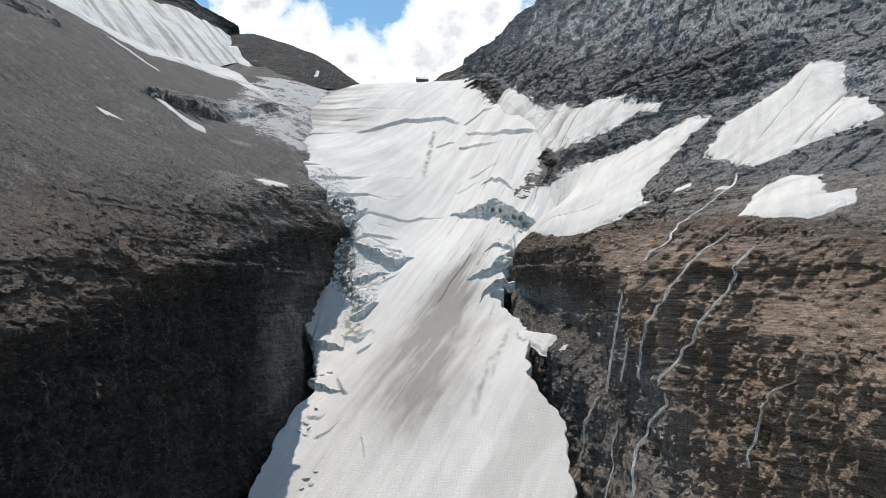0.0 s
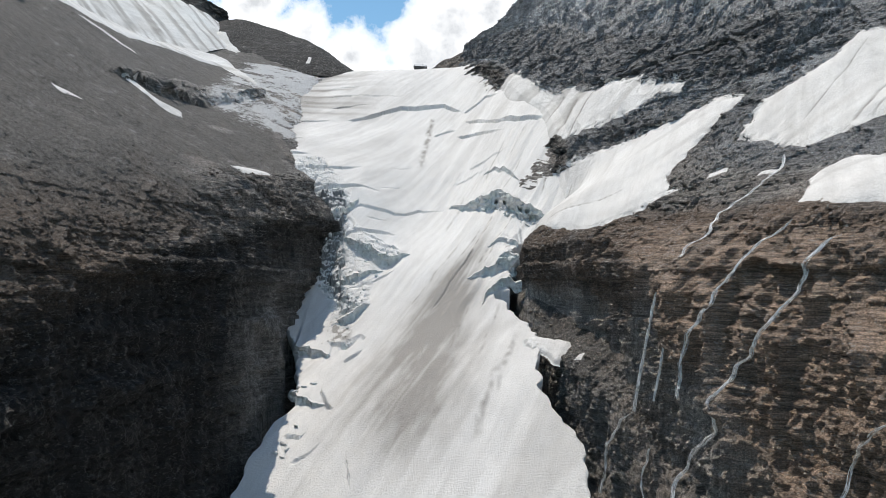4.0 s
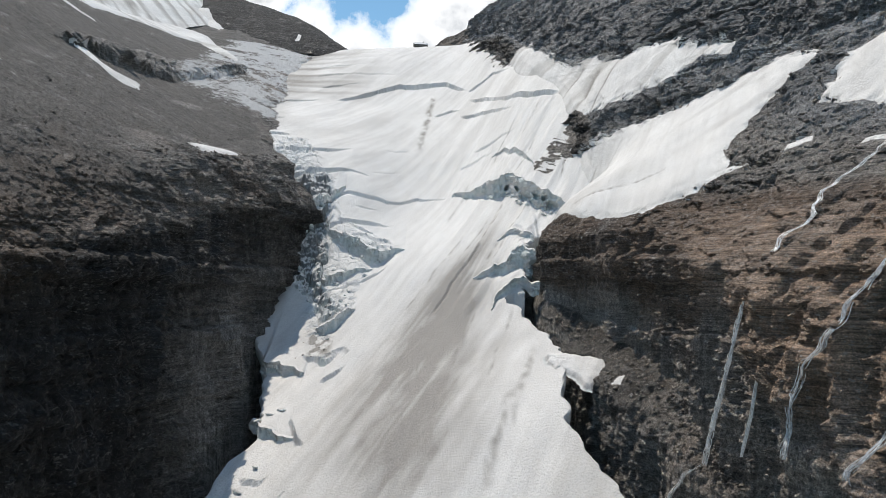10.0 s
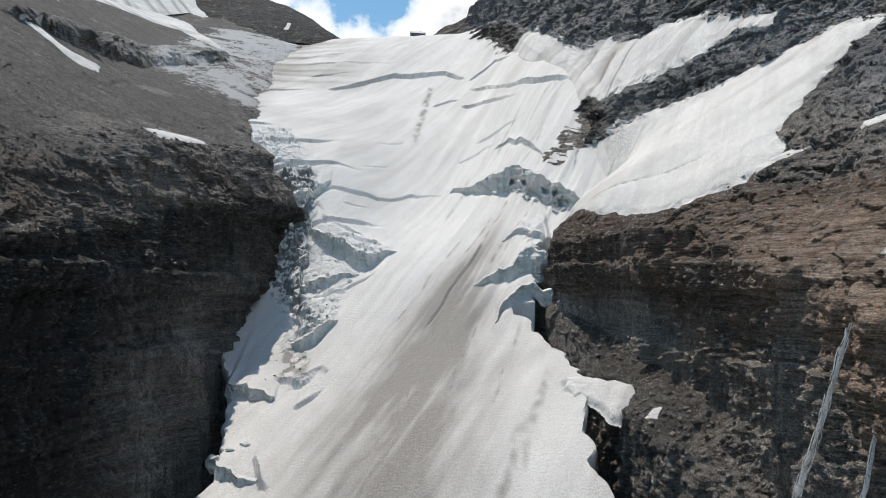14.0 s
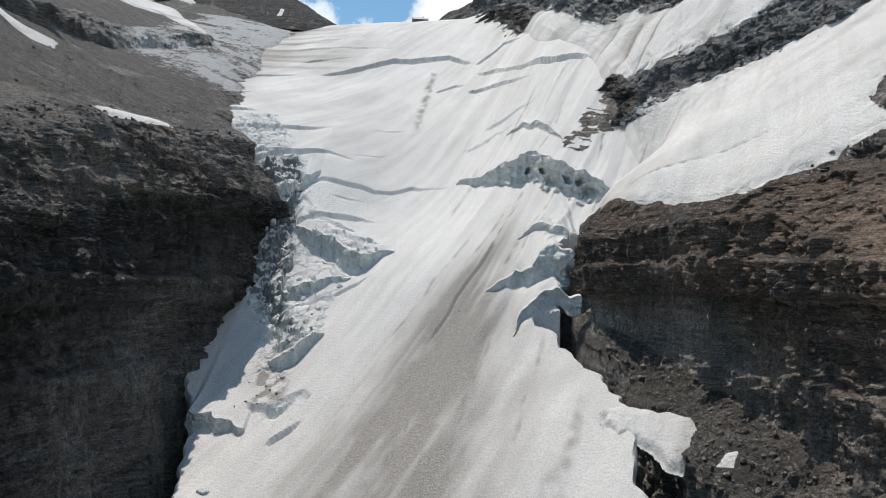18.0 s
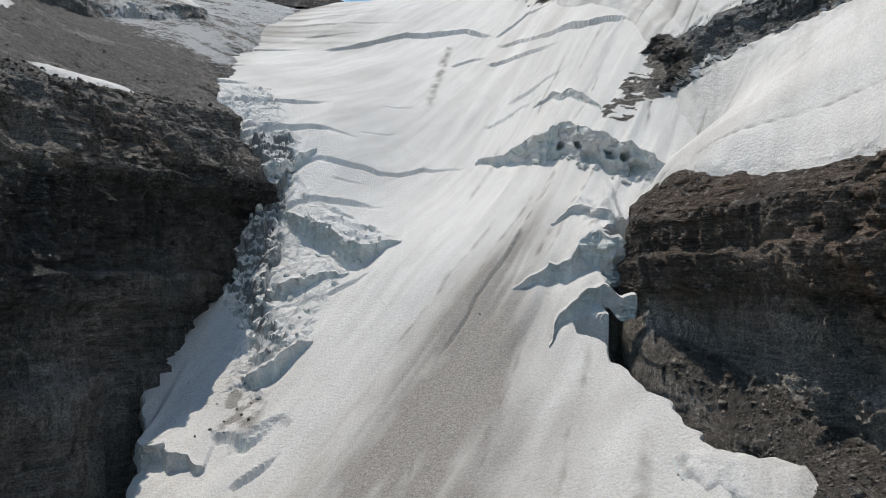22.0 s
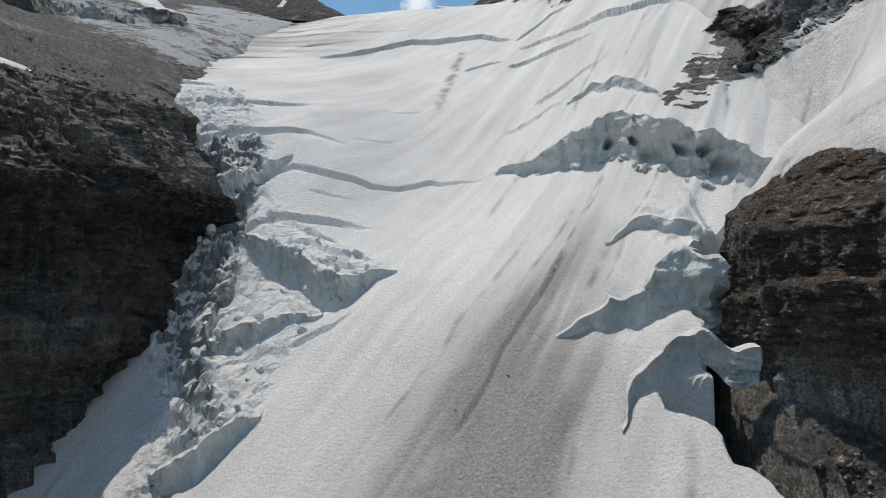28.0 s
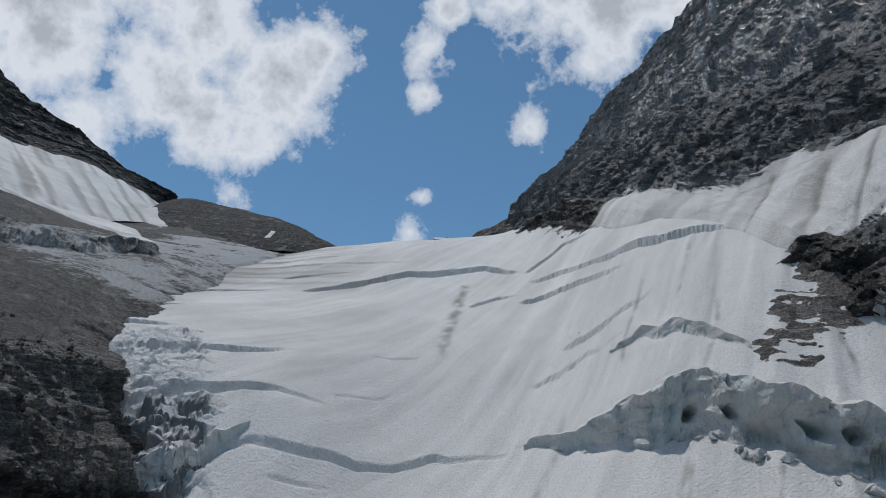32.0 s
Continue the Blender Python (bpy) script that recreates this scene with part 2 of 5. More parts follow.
def snow_material():
    """Old summer snow: off-white, dust streaks along the flow, grit, grey-blue bare ice where the attribute says."""
    mat, nt, bsdf = nodes_of("old_snow")
    pos = position(nt)
    turn = nt.nodes.new("ShaderNodeMapping")
    turn.inputs["Rotation"].default_value = (0, 0, radians(27))
    nt.links.new(pos, turn.inputs["Vector"])
    flow = turn.outputs[0]
    streak = noise_tex(nt, flow, 0.30, 7, 0.6, (1.0, 0.07, 0.07))
    band = noise_tex(nt, flow, 0.07, 5, 0.55, (1.0, 0.16, 0.16))
    cups = noise_tex(nt, pos, 1.5, 3, 0.55)
    grit = noise_tex(nt, pos, 2.4, 8, 0.85)
    blot = noise_tex(nt, pos, 0.16, 6, 0.65)
    clean = ramp(nt, math_node(nt, "ADD", math_node(nt, "MULTIPLY", streak, 0.6), math_node(nt, "MULTIPLY", band, 0.4)),
                 ((0.33, (0.59, 0.581, 0.568)), (0.49, (0.71, 0.702, 0.689)), (0.64, (0.80, 0.795, 0.784))))
    clean = mix(nt, ramp(nt, blot, ((0.50, grey(0)), (0.85, grey(0.35)))), clean, (0.52, 0.51, 0.50))
    speck = ramp(nt, noise_tex(nt, pos, 3.0, 6, 0.8), ((0.40, grey(0.76)), (0.52, grey(1.0))))
    clean = mix(nt, 1.0, clean, speck, "MULTIPLY")
    have = math_node(nt, "ADD", attr(nt, "dirt"), math_node(nt, "MULTIPLY", math_node(nt, "SUBTRACT", streak, 0.5), 0.30))
    have = math_node(nt, "ADD", have, math_node(nt, "MULTIPLY", math_node(nt, "SUBTRACT", grit, 0.5), 0.75))
    have = math_node(nt, "ADD", have, math_node(nt, "MULTIPLY", math_node(nt, "SUBTRACT", noise_tex(nt, flow, 0.22, 7, 0.7, (1.0, 0.3, 0.3)), 0.5), 0.30))
    dirty = ramp(nt, grit, ((0.36, (0.075, 0.07, 0.063)), (0.48, (0.195, 0.182, 0.166)), (0.60, (0.36, 0.34, 0.315))))
    col = mix(nt, ramp(nt, have, ((0.04, grey(0)), (0.45, grey(0.42)), (0.95, grey(0.86)))), clean, dirty)
    icen = noise_tex(nt, pos, 0.45, 9, 0.72)
    veins = noise_tex(nt, pos, 0.8, 6, 0.7, (1.0, 1.0, 0.25))
    icecol = ramp(nt, math_node(nt, "ADD", math_node(nt, "MULTIPLY", icen, 0.6), math_node(nt, "MULTIPLY", veins, 0.4)),
                  ((0.30, (0.26, 0.27, 0.265)), (0.43, (0.50, 0.545, 0.54)), (0.56, (0.68, 0.72, 0.71)), (0.75, (0.79, 0.80, 0.79))))
    soot = ramp(nt, math_node(nt, "ADD", icen, math_node(nt, "MULTIPLY", attr(nt, "soot"), 0.35)), ((0.64, grey(0)), (0.84, grey(0.85))))
    icecol = mix(nt, soot, icecol, (0.10, 0.10, 0.10))
    ice = ramp(nt, math_node(nt, "ADD", attr(nt, "ice"), math_node(nt, "MULTIPLY", math_node(nt, "SUBTRACT", blot, 0.5), 0.8)), ((0.3, grey(0)), (0.75, grey(1))))
    col = mix(nt, ice, col, icecol)
    nt.links.new(col, bsdf.inputs["Base Color"])
    nt.links.new(ramp(nt, ice, ((0.0, grey(0.8)), (1.0, grey(0.45)))), bsdf.inputs["Roughness"])
    b1 = bump(nt, bsdf, cups, 0.30, 0.9)
    b2 = bump(nt, bsdf, streak, 0.35, 0.25, b1)
    bump(nt, bsdf, grit, 0.22, 0.8, b2)
    return mat


# clouds as (bearing, height, size) in degrees: high ones first, then the bank over the col
CLOUDS_HIGH = [(-22.3, 36.4, 4.1), (-15.7, 32.8, 3.8), (-25.6, 31.6, 3.4), (-17.4, 28.3, 2.7), (-12.7, 36.1, 1.9), (-21.5, 29.2, 1.9), (-39.9, 33.1, 4.9), (-34.3, 31.5, 3.8), (-30.6, 28.8, 1.9),
               (-37.7, 28.6, 2.7), (-3.4, 35.9, 1.3), (-1.4, 38.4, 1.2), (5.1, 38.8, 1.7), (12.5, 37.1, 3.6), (10.9, 33.5, 1.6), (18.8, 38.0, 3.1), (5.8, 29.7, 1.2), (-3.4, 32.2, 0.9),
               (-4.0, 24.9, 0.8), (-4.7, 22.2, 1.1), (-19.2, 24.3, 1.1), (-38.0, 36.0, 5.8), (-24.0, 42.0, 4.6), (12.0, 42.0, 7.0), (24.0, 40.0, 5.8)]
CLOUDS_LOW = [(-14.0, 18.3, 2.6), (-10.3, 16.6, 2.4), (-7.0, 15.0, 2.6), (-5.1, 13.6, 2.6), (-1.9, 14.8, 2.8), (0.7, 16.8, 3.3), (3.7, 18.4, 2.9),
              (-12.0, 15.0, 3.0), (150.0, 40.0, 14.0), (90.0, 35.0, 12.0), (-100.0, 45.0, 14.0)]


def build_sky():
    nt = world.node_tree
    nt.nodes.clear()
    out = nt.nodes.new("ShaderNodeOutputWorld")
    bg = nt.nodes.new("ShaderNodeBackground")
    sky = nt.nodes.new("ShaderNodeTexSky")
    sky.sky_type = "NISHITA"
    sky.sun_disc = False
    sky.sun_elevation = math.asin(SUN_DIR.z)
    sky.sun_rotation = math.atan2(SUN_DIR.x, SUN_DIR.y)
    sky.altitude = 2500
    sky.air_density, sky.dust_density, sky.ozone_density = 1.3, 1.2, 1.0
    way = nt.nodes.new("ShaderNodeTexCoord").outputs["Generated"]

    def m(op, a, b=0.0):
        return math_node(nt, op, a, b)

    body = None
    for az, el, size in CLOUDS_HIGH + CLOUDS_LOW:
        a, e = radians(az), radians(el)
        d = nt.nodes.new("ShaderNodeVectorMath")
        d.operation = "DISTANCE"
        d.inputs[1].default_value = (math.sin(a) * math.cos(e), math.cos(a) * math.cos(e), math.sin(e))
        nt.links.new(way, d.inputs[0])
        one = m("SUBTRACT", min(1.0, 0.25 + 0.25 * size), m("DIVIDE", d.outputs["Value"], radians(size) * (1.5 if size > 2 else 3.4)))
        body = one if body is None else m("MAXIMUM", body, one)
    puff = noise_tex(nt, way, 11.0, 10, 0.62)
    fine = noise_tex(nt, way, 34.0, 8, 0.65)
    shape = m("ADD", body, m("ADD", m("MULTIPLY", m("SUBTRACT", puff, 0.5), 1.9), m("MULTIPLY", m("SUBTRACT", fine, 0.5), 0.6)))
    cover = ramp(nt, shape, ((0.12, grey(0)), (0.27, grey(0.5)), (0.56, grey(1))))
    core = m("ADD", m("MULTIPLY", shape, 0.6), m("MULTIPLY", puff, 0.55))
    tone = ramp(nt, core, ((0.36, (1.0, 1.0, 1.0)), (0.66, (0.93, 0.94, 0.95)), (0.95, (0.56, 0.58, 0.605))))
    lit = node(nt, "ShaderNodeVectorMath")
    lit.operation = "SCALE"
    lit.inputs["Scale"].default_value = CLOUD_LIGHT
    nt.links.new(tone, lit.inputs[0])
    blue = mix(nt, 1.0, sky.outputs[0], SKY_TINT, "MULTIPLY")
    col = mix(nt, cover, blue, lit.outputs[0])
    bg.inputs["Strength"].default_value = SKY_LIGHT
    nt.links.new(col, bg.inputs["Color"])
    nt.links.new(bg.outputs[0], out.inputs["Surface"])


build_sky()

ROCK_LEFT = rock_material("grey_limestone", (0.026, 0.025, 0.025), (0.092, 0.088, 0.084), (0.30, 0.285, 0.27), (0.19, 0.14, 0.105), (0.158, 0.15, 0.141))
ROCK_RIGHT = rock_material("banded_limestone", (0.045, 0.041, 0.038), (0.21, 0.192, 0.176), (0.55, 0.51, 0.47), (0.37, 0.262, 0.19), (0.135, 0.125, 0.115))
SNOW = snow_material()

# ---------------------------------------------------------------- the valley: control lines, each as (y, x, z) stations
LEFT = [
    [(60, -82, -40), (150, -80, -20), (200, -80, -8), (250, -74, 8), (290, -63, 30), (330, -63, 52), (360, -66, 74), (385, -60, 78), (412, -53, 90), (430, -58, 112), (450, -68, 136), (490, -80, 163), (560, -92, 193), (640, -88, 230), (690, -76, 252), (740, -70, 240)],
    [(60, -86, 80), (150, -87, 86), (193, -88, 89), (238, -85, 98), (288, -74, 107), (334, -70, 113), (362, -69, 116), (373, -62, 118.5), (382, -59.5, 120), (400, -57, 119), (412, -54, 117), (425, -60, 122), (450, -72, 142), (490, -84, 169), (560, -96, 198), (640, -92, 236), (690, -80, 258), (740, -74, 245)],
    [(60, -104, 92), (193, -101, 103), (238, -98, 112), (288, -88, 118), (330, -86, 130), (368, -79, 136), (400, -72, 139), (432, -66, 141), (450, -78, 148), (490, -90, 173), (560, -104, 202), (640, -104, 240), (690, -90, 262), (740, -84, 250)],
    [(60, -150, 110), (193, -130, 120), (288, -112, 138), (338, -112, 146), (388, -96, 145), (432, -92, 152), (490, -105, 180), (560, -125, 212), (640, -130, 245), (690, -115, 268), (740, -110, 255)],
    [(60, -200, 140), (200, -165, 148), (338, -152, 168), (428, -138, 177), (490, -140, 190), (560, -165, 225), (640, -165, 252), (690, -150, 276), (740, -140, 270)],
    [(60, -330, 232), (300, -290, 258), (430, -270, 267), (500, -256, 275), (560, -244, 270), (610, -223, 266), (660, -194, 269), (700, -184, 288), (740, -178, 285)],
]
RIGHT = [
    [(60, 62, -30), (200, 54, -12), (235, 48, 0), (255, 46, 10), (275, 43, 28), (295, 39, 40), (312, 42, 50), (330, 38, 60), (343, 32, 68), (362, 31, 76), (374, 35, 86), (390, 53, 104), (430, 52, 140), (474, 54, 172), (520, 42, 194), (600, 30, 232), (690, 2, 256), (740, 0, 245)],
    [(60, 66, 20), (200, 56, 40), (235, 52, 55), (270, 49, 60), (290, 41, 66), (310, 43, 69), (330, 41, 74), (343, 33, 80), (362, 32, 86), (374, 36, 92), (390, 55, 110), (430, 54, 146), (474, 56, 176), (520, 44, 200), (600, 32, 236), (690, 4, 260), (740, 2, 248)],
    [(60, 68, 24), (200, 59, 46), (235, 54, 60), (265, 56, 66), (285, 57, 72), (305, 56, 73), (330, 47, 80), (343, 36, 86), (362, 33, 90), (374, 37, 95), (390, 56, 112), (430, 55, 148), (474, 57, 177), (520, 44.5, 201), (600, 32.5, 237), (690, 4.5, 260.5), (740, 2.5, 248)],
    [(60, 72, 76), (177, 69, 87), (210, 60, 91), (233, 56, 93), (255, 57, 97), (290, 59, 104), (315, 53, 106), (335, 42, 106), (347, 34, 104), (362, 34, 105.5), (374, 40, 110), (390, 58, 118), (430, 57, 156), (474, 59, 181), (520, 46, 203), (600, 34, 240), (690, 6, 262), (740, 4, 250)],
    [(60, 92, 100), (160, 92, 103), (196, 80, 111), (230, 80, 112), (274, 74, 112), (300, 68, 113), (330, 55, 112.5), (347, 41, 113.0), (362, 41, 115), (374, 47, 118), (390, 61, 122), (430, 60, 160), (474, 62, 185), (520, 48, 206), (600, 36, 243), (690, 8, 265), (740, 6, 252)],
    [(60, 130, 122), (196, 120, 126), (250, 106, 130), (295, 100, 140), (329, 110, 157), (382, 74, 146), (410, 66, 155), (430, 66, 163), (474, 66, 189), (520, 52, 210), (600, 40, 248), (690, 12, 268), (740, 10, 256)],
    [(60, 210, 160), (200, 165, 160), (260, 152, 168), (290, 140, 175), (310, 135, 172), (345, 120, 173), (385, 102, 180), (430, 84, 190), (480, 70, 200), (520, 56, 214), (560, 50, 231), (620, 40, 256), (690, 16, 272), (740, 14, 260)],
    [(60, 225, 190), (200, 185, 185), (280, 164, 188), (330, 142, 197), (380, 128, 209), (440, 104, 220), (500, 86, 240), (540, 74, 258), (600, 56, 272), (650, 38, 282), (690, 20, 287), (740, 18, 265)],
    [(60, 330, 330), (300, 230, 330), (420, 147, 325), (470, 115, 318), (510, 96, 306), (555, 74, 297), (600, 58, 294), (640, 42, 288), (680, 22, 286), (740, 20, 270)],
]


def loft(lines, ys, counts):
    cols = [np.stack([line_at(l, ys)[0], ys, line_at(l, ys)[1]], -1) for l in lines]
    parts = []
    for a, b, n in zip(cols[:-1], cols[1:], counts):
        t = np.arange(n)[None, :, None] / n
        parts.append(a[:, None, :] * (1 - t) + b[:, None, :] * t)
    parts.append(cols[-1][:, None, :])
    P = np.concatenate(parts, 1)
    return P


def blur_cols(P, k):
    kern = np.hanning(2 * k + 3)[1:-1]
    kern /= kern.sum()
    pad = np.pad(P, ((0, 0), (k, k), (0, 0)), mode="edge")
    out = np.zeros_like(P)
    for i, w in enumerate(kern):
        out += w * pad[:, i:i + P.shape[1]]
    return out


def rock_relief(P, side, ledge, calm):
    """Ledges, joints and rubble laid over the lofted rock. ledge: strength by column; calm: 1 where snow lies."""
    N = normals_of(P) * side
    flat = N.copy()
    flat[..., 2] = 0
    ln = np.linalg.norm(flat, axis=-1, keepdims=True)
    flat = flat / (ln + 1e-6)
    steep = smooth(0.3, 0.9, ln[..., 0])
    x, y, z = P[..., 0], P[..., 1], P[..., 2]
    bend = z + 2.5 * vnoise(x / 45, y / 45, z / 60, 3) + 0.05 * y + 1.1 * vnoise(x / 8, y / 8, z / 8, 4) + 0.5 * vnoise(x / 2.2, y / 2.2, z / 3, 6)
    breakup = 0.45 + 0.75 * vnoise(x / 13, y / 13, z / 7, 14)
    step = 1.3 * cell1(bend / 6.3, 1) + (0.9 * cell1(bend / 2.6, 2) + 0.45 * cell1(bend / 1.05, 5)) * np.clip(breakup, 0.1, 1.3)
    joint = np.abs(vnoise(x / 5.5, y / 5.5, z / 24, 7)) * 1.9 + np.abs(vnoise(x / 2.1, y / 2.1, z / 11, 8)) * 1.0
    slot = smooth(0.16, 0.0, np.abs(vnoise(x / 11, y / 11, z / 45, 9))) * 2.2
    broken = fractal(x / 6, y / 6, z / 4.2, 5, 11, 0.6)
    block = lattice(np.floor(y / 1.7 + 0.8 * vnoise(x / 3, y / 3, z / 3, 15)), np.floor(bend / 1.6), np.floor(x / 6), 16)
    posts = lattice(np.floor(y / 1.3 + 1.1 * vnoise(x / 4, y / 4, z / 9, 19)), np.floor(bend / 5.0), np.floor(x / 7), 20)
    small = lattice(np.floor(y / 0.95 + 0.9 * vnoise(x / 2, y / 2, z / 2, 17)), np.floor(bend / 0.75), np.floor(x / 3), 18)
    big = fractal(x / 40, y / 40, z / 50, 3, 21)
    still = (1 - 0.92 * calm)
    grit = 0.22 * fractal(x / 1.6, y / 1.6, z / 1.6, 2, 23)
    amt = (0.2 + 0.8 * steep) * ledge * still
    D = flat * ((step * amt + (1.0 - joint - slot) * steep * 1.1 * ledge * still + 0.5 * block * amt + 0.32 * small * amt + 0.45 * posts * amt * steep)[..., None])
    D = D + N * ((0.55 * broken * (0.25 + 0.75 * steep) * (0.35 + 0.65 * ledge) * still + grit * still + 1.3 * big)[..., None])
    return P + D


def inside(poly, X, Y):
    """Signed distance in plan to a closed outline, positive inside."""
    p = np.array(poly, float)
    q = np.roll(p, -1, 0)
    best = np.full(X.shape, 1e9)
    odd = np.zeros(X.shape, bool)
    for (ax, ay), (bx, by) in zip(p, q):
        dx, dy = bx - ax, by - ay
        t = np.clip(((X - ax) * dx + (Y - ay) * dy) / (dx * dx + dy * dy + 1e-9), 0, 1)
        best = np.minimum(best, np.hypot(X - ax - t * dx, Y - ay - t * dy))
        if abs(dy) > 1e-9:
            odd ^= ((ay > Y) != (by > Y)) & (X < dx * (Y - ay) / dy + ax)
    return np.where(odd, best, -best)


# snow lying on the rock: plan outline, thickness, label
SNOW_EAST = [
    ([(37, 390), (39, 376), (39, 360), (43, 345), (52, 330), (62, 313), (71, 304), (80, 303), (82, 312), (88, 318), (101, 325), (117, 322), (114, 342), (98, 359), (77, 386), (67, 404), (60, 416), (50, 410)], 1.2,
     "broad white snow ramp lying above the brown cliff"),
    ([(101, 298), (104, 276), (106, 258), (115, 250), (123, 243), (134, 229), (139, 248), (138, 259), (147, 277), (142, 296), (133, 293), (118, 307)], 1.2,
     "steep white snowfield under a black rock band"),
    ([(83, 213), (82, 195), (89, 185), (97, 179), (103, 187), (97, 193), (110, 220), (106, 235), (98, 236)], 1.0,
     "small white snow patch on the dark ledges"),
    ([(71, 302), (74, 303), (82, 297), (80, 302), (75, 306)], 0.6, "thin white snow strip on grey ledges"),
    ([(38, 560), (49, 560), (62, 498), (75, 467), (82, 436), (91, 421), (104, 384), (108, 378), (99, 383), (88, 392), (80, 404), (70, 420), (60, 440), (52, 446), (42, 500)], 1.0,
     "steep grey-white snow apron under the mountain wall"),
    ([(99, 386), (104, 384), (109, 370), (106, 368)], 0.6, "narrow snow strip at the foot of a black wall"),
    ([(93, 262), (95, 263), (98, 256), (96, 255)], 0.5, "tiny snow remnant on grey ledges"),
    ([(88, 284), (90, 286), (94, 282), (92, 279)], 0.5, "tiny snow remnant on grey ledges"),
    ([(44, 289), (46, 291), (48, 290), (46, 287)], 0.5, "small snow scrap on the rubble ledge"),
]
SNOW_WEST = [
    ([(-155, 338), (-151, 341), (-144, 341), (-149, 335)], 0.5, "small white snow strip on the scree"),
    ([(-162, 424), (-153, 420), (-146, 418.5), (-137, 417), (-132, 421), (-136, 433), (-144, 428), (-150, 425), (-158, 429)], 0.9, "curved white snow patch under a low rock band"),
    ([(-90, 362), (-87, 381), (-83, 389), (-78, 386), (-80, 372), (-84, 359)], 0.7, "flat white snow patch on the bench above the cliff"),
    ([(-270, 470), (-242, 482), (-222, 503), (-215, 540), (-213, 572), (-197, 602), (-172, 626), (-138, 598), (-139, 604), (-160, 634), (-174, 652), (-188, 664), (-206, 660), (-228, 622), (-250, 582), (-266, 500)], 0.8,
     "grey-white tongue of the hanging snowfield on scree"),
    ([(-219, 488), (-217, 493), (-203, 496), (-188, 502), (-187, 499.5), (-203, 492)], 0.4, "thin broken line of snow on grey scree"),
]


def snow_depth(patches, X, Y):
    d = np.full(X.shape, -99.0)
    for poly, _, _ in patches:
        d = np.maximum(d, inside(poly, X, Y))
    return d


def ramp_cols(counts, vals):
    """A value by column, stepping from section to section of a loft."""
    out = []
    for n, a, b in zip(counts, vals[:-1], vals[1:]):
        out.append(np.linspace(a, b, n, endpoint=False))
    out.append([vals[-1]])
    return np.concatenate(out)[None, :]


def section(counts):
    return np.concatenate([np.arange(n) / n + i for i, n in enumerate(counts)] + [[len(counts)]])[None, :]


# dirt lines down the snow patches: from, to, half width
SNOW_LINES = [((141, 263), (116, 251), 0.6), ((136, 256), (120, 248), 0.35), ((139, 284), (112, 272), 0.3), ((70, 330), (44, 352), 0.3),
              ((62, 400), (46, 386), 0.5), ((74, 452), (58, 440), 1.6), ((80, 440), (62, 428), 0.8), ((70, 470), (54, 462), 0.6)]


def lay_snow(P, base, poly, thick, words, ragged=0.0):
    """A patch of old snow over the rock inside an outline in plan."""
    x, y, z = P[..., 0], P[..., 1], P[..., 2]
    d = inside(poly, base[..., 0], base[..., 1])
    d = d + 0.9 * fractal(base[..., 0] / 4.0, base[..., 1] / 4.0, z / 6.0, 4, 41) * np.clip(thick, 0.4, 1.0) + ragged * fractal(base[..., 0] / 11.0, base[..., 1] / 11.0, z / 11.0, 3, 46)
    near = (d > -1.2)
    rows, cols = np.where(near)
    r0, r1, c0, c1 = max(rows.min() - 1, 0), rows.max() + 2, max(cols.min() - 1, 0), cols.max() + 2
    sub = P[r0:r1, c0:c1].copy()
    ds = d[r0:r1, c0:c1]
    soft = np.clip(ds * 0.7, -1.0, 1.0) * 0.5 + smooth(0.0, 7.0, ds) * thick
    flute = 0.09 * vnoise((sub[..., 1] + 0.3 * sub[..., 0]) / 2.2, sub[..., 0] / 26, 0, 43) * smooth(1, 5, ds)
    sub[..., 2] += soft + flute
    keep = (ds[:-1, :-1] > -0.9) | (ds[1:, 1:] > -0.9) | (ds[:-1, 1:] > -0.9) | (ds[1:, :-1] > -0.9)
    dirt = 0.34 * smooth(0.5, -0.6, ds) + 0.25 * smooth(0.1, 0.9, vnoise((sub[..., 1] + 0.3 * sub[..., 0]) / 7, sub[..., 0] / 50, 0, 44))
    dirt = dirt + (0.45 * smooth(0.0, 0.8, vnoise(sub[..., 1] / 4, sub[..., 0] / 40, 0, 45)) if "grey-white" in words else 0)
    for (ax, ay), (bx, by), wide in SNOW_LINES:
        L = math.hypot(bx - ax, by - ay)
        ux, uy = (bx - ax) / L, (by - ay) / L
        a = (sub[..., 0] - ax) * ux + (sub[..., 1] - ay) * uy
        c = (sub[..., 0] - ax) * uy - (sub[..., 1] - ay) * ux + 0.5 * vnoise(a / 5, 0 * a, 0, 47)
        line = np.exp(-(c / wide) ** 2) * smooth(-1, 2, a) * smooth(L + 1, L - 2, a)
        dirt = dirt + 0.95 * line * (0.75 + 0.4 * vnoise(a / 2, c, 0, 48))
        sub[..., 2] -= 0.35 * line
    zero = np.zeros_like(ds)
    me = grid_mesh("snow_patch", sub, SNOW, {"dirt": dirt, "ice": zero, "soot": zero}, keep, True)
    tagged(new("snow_patch", me), words, "snow patch", "snow patches on the rock")


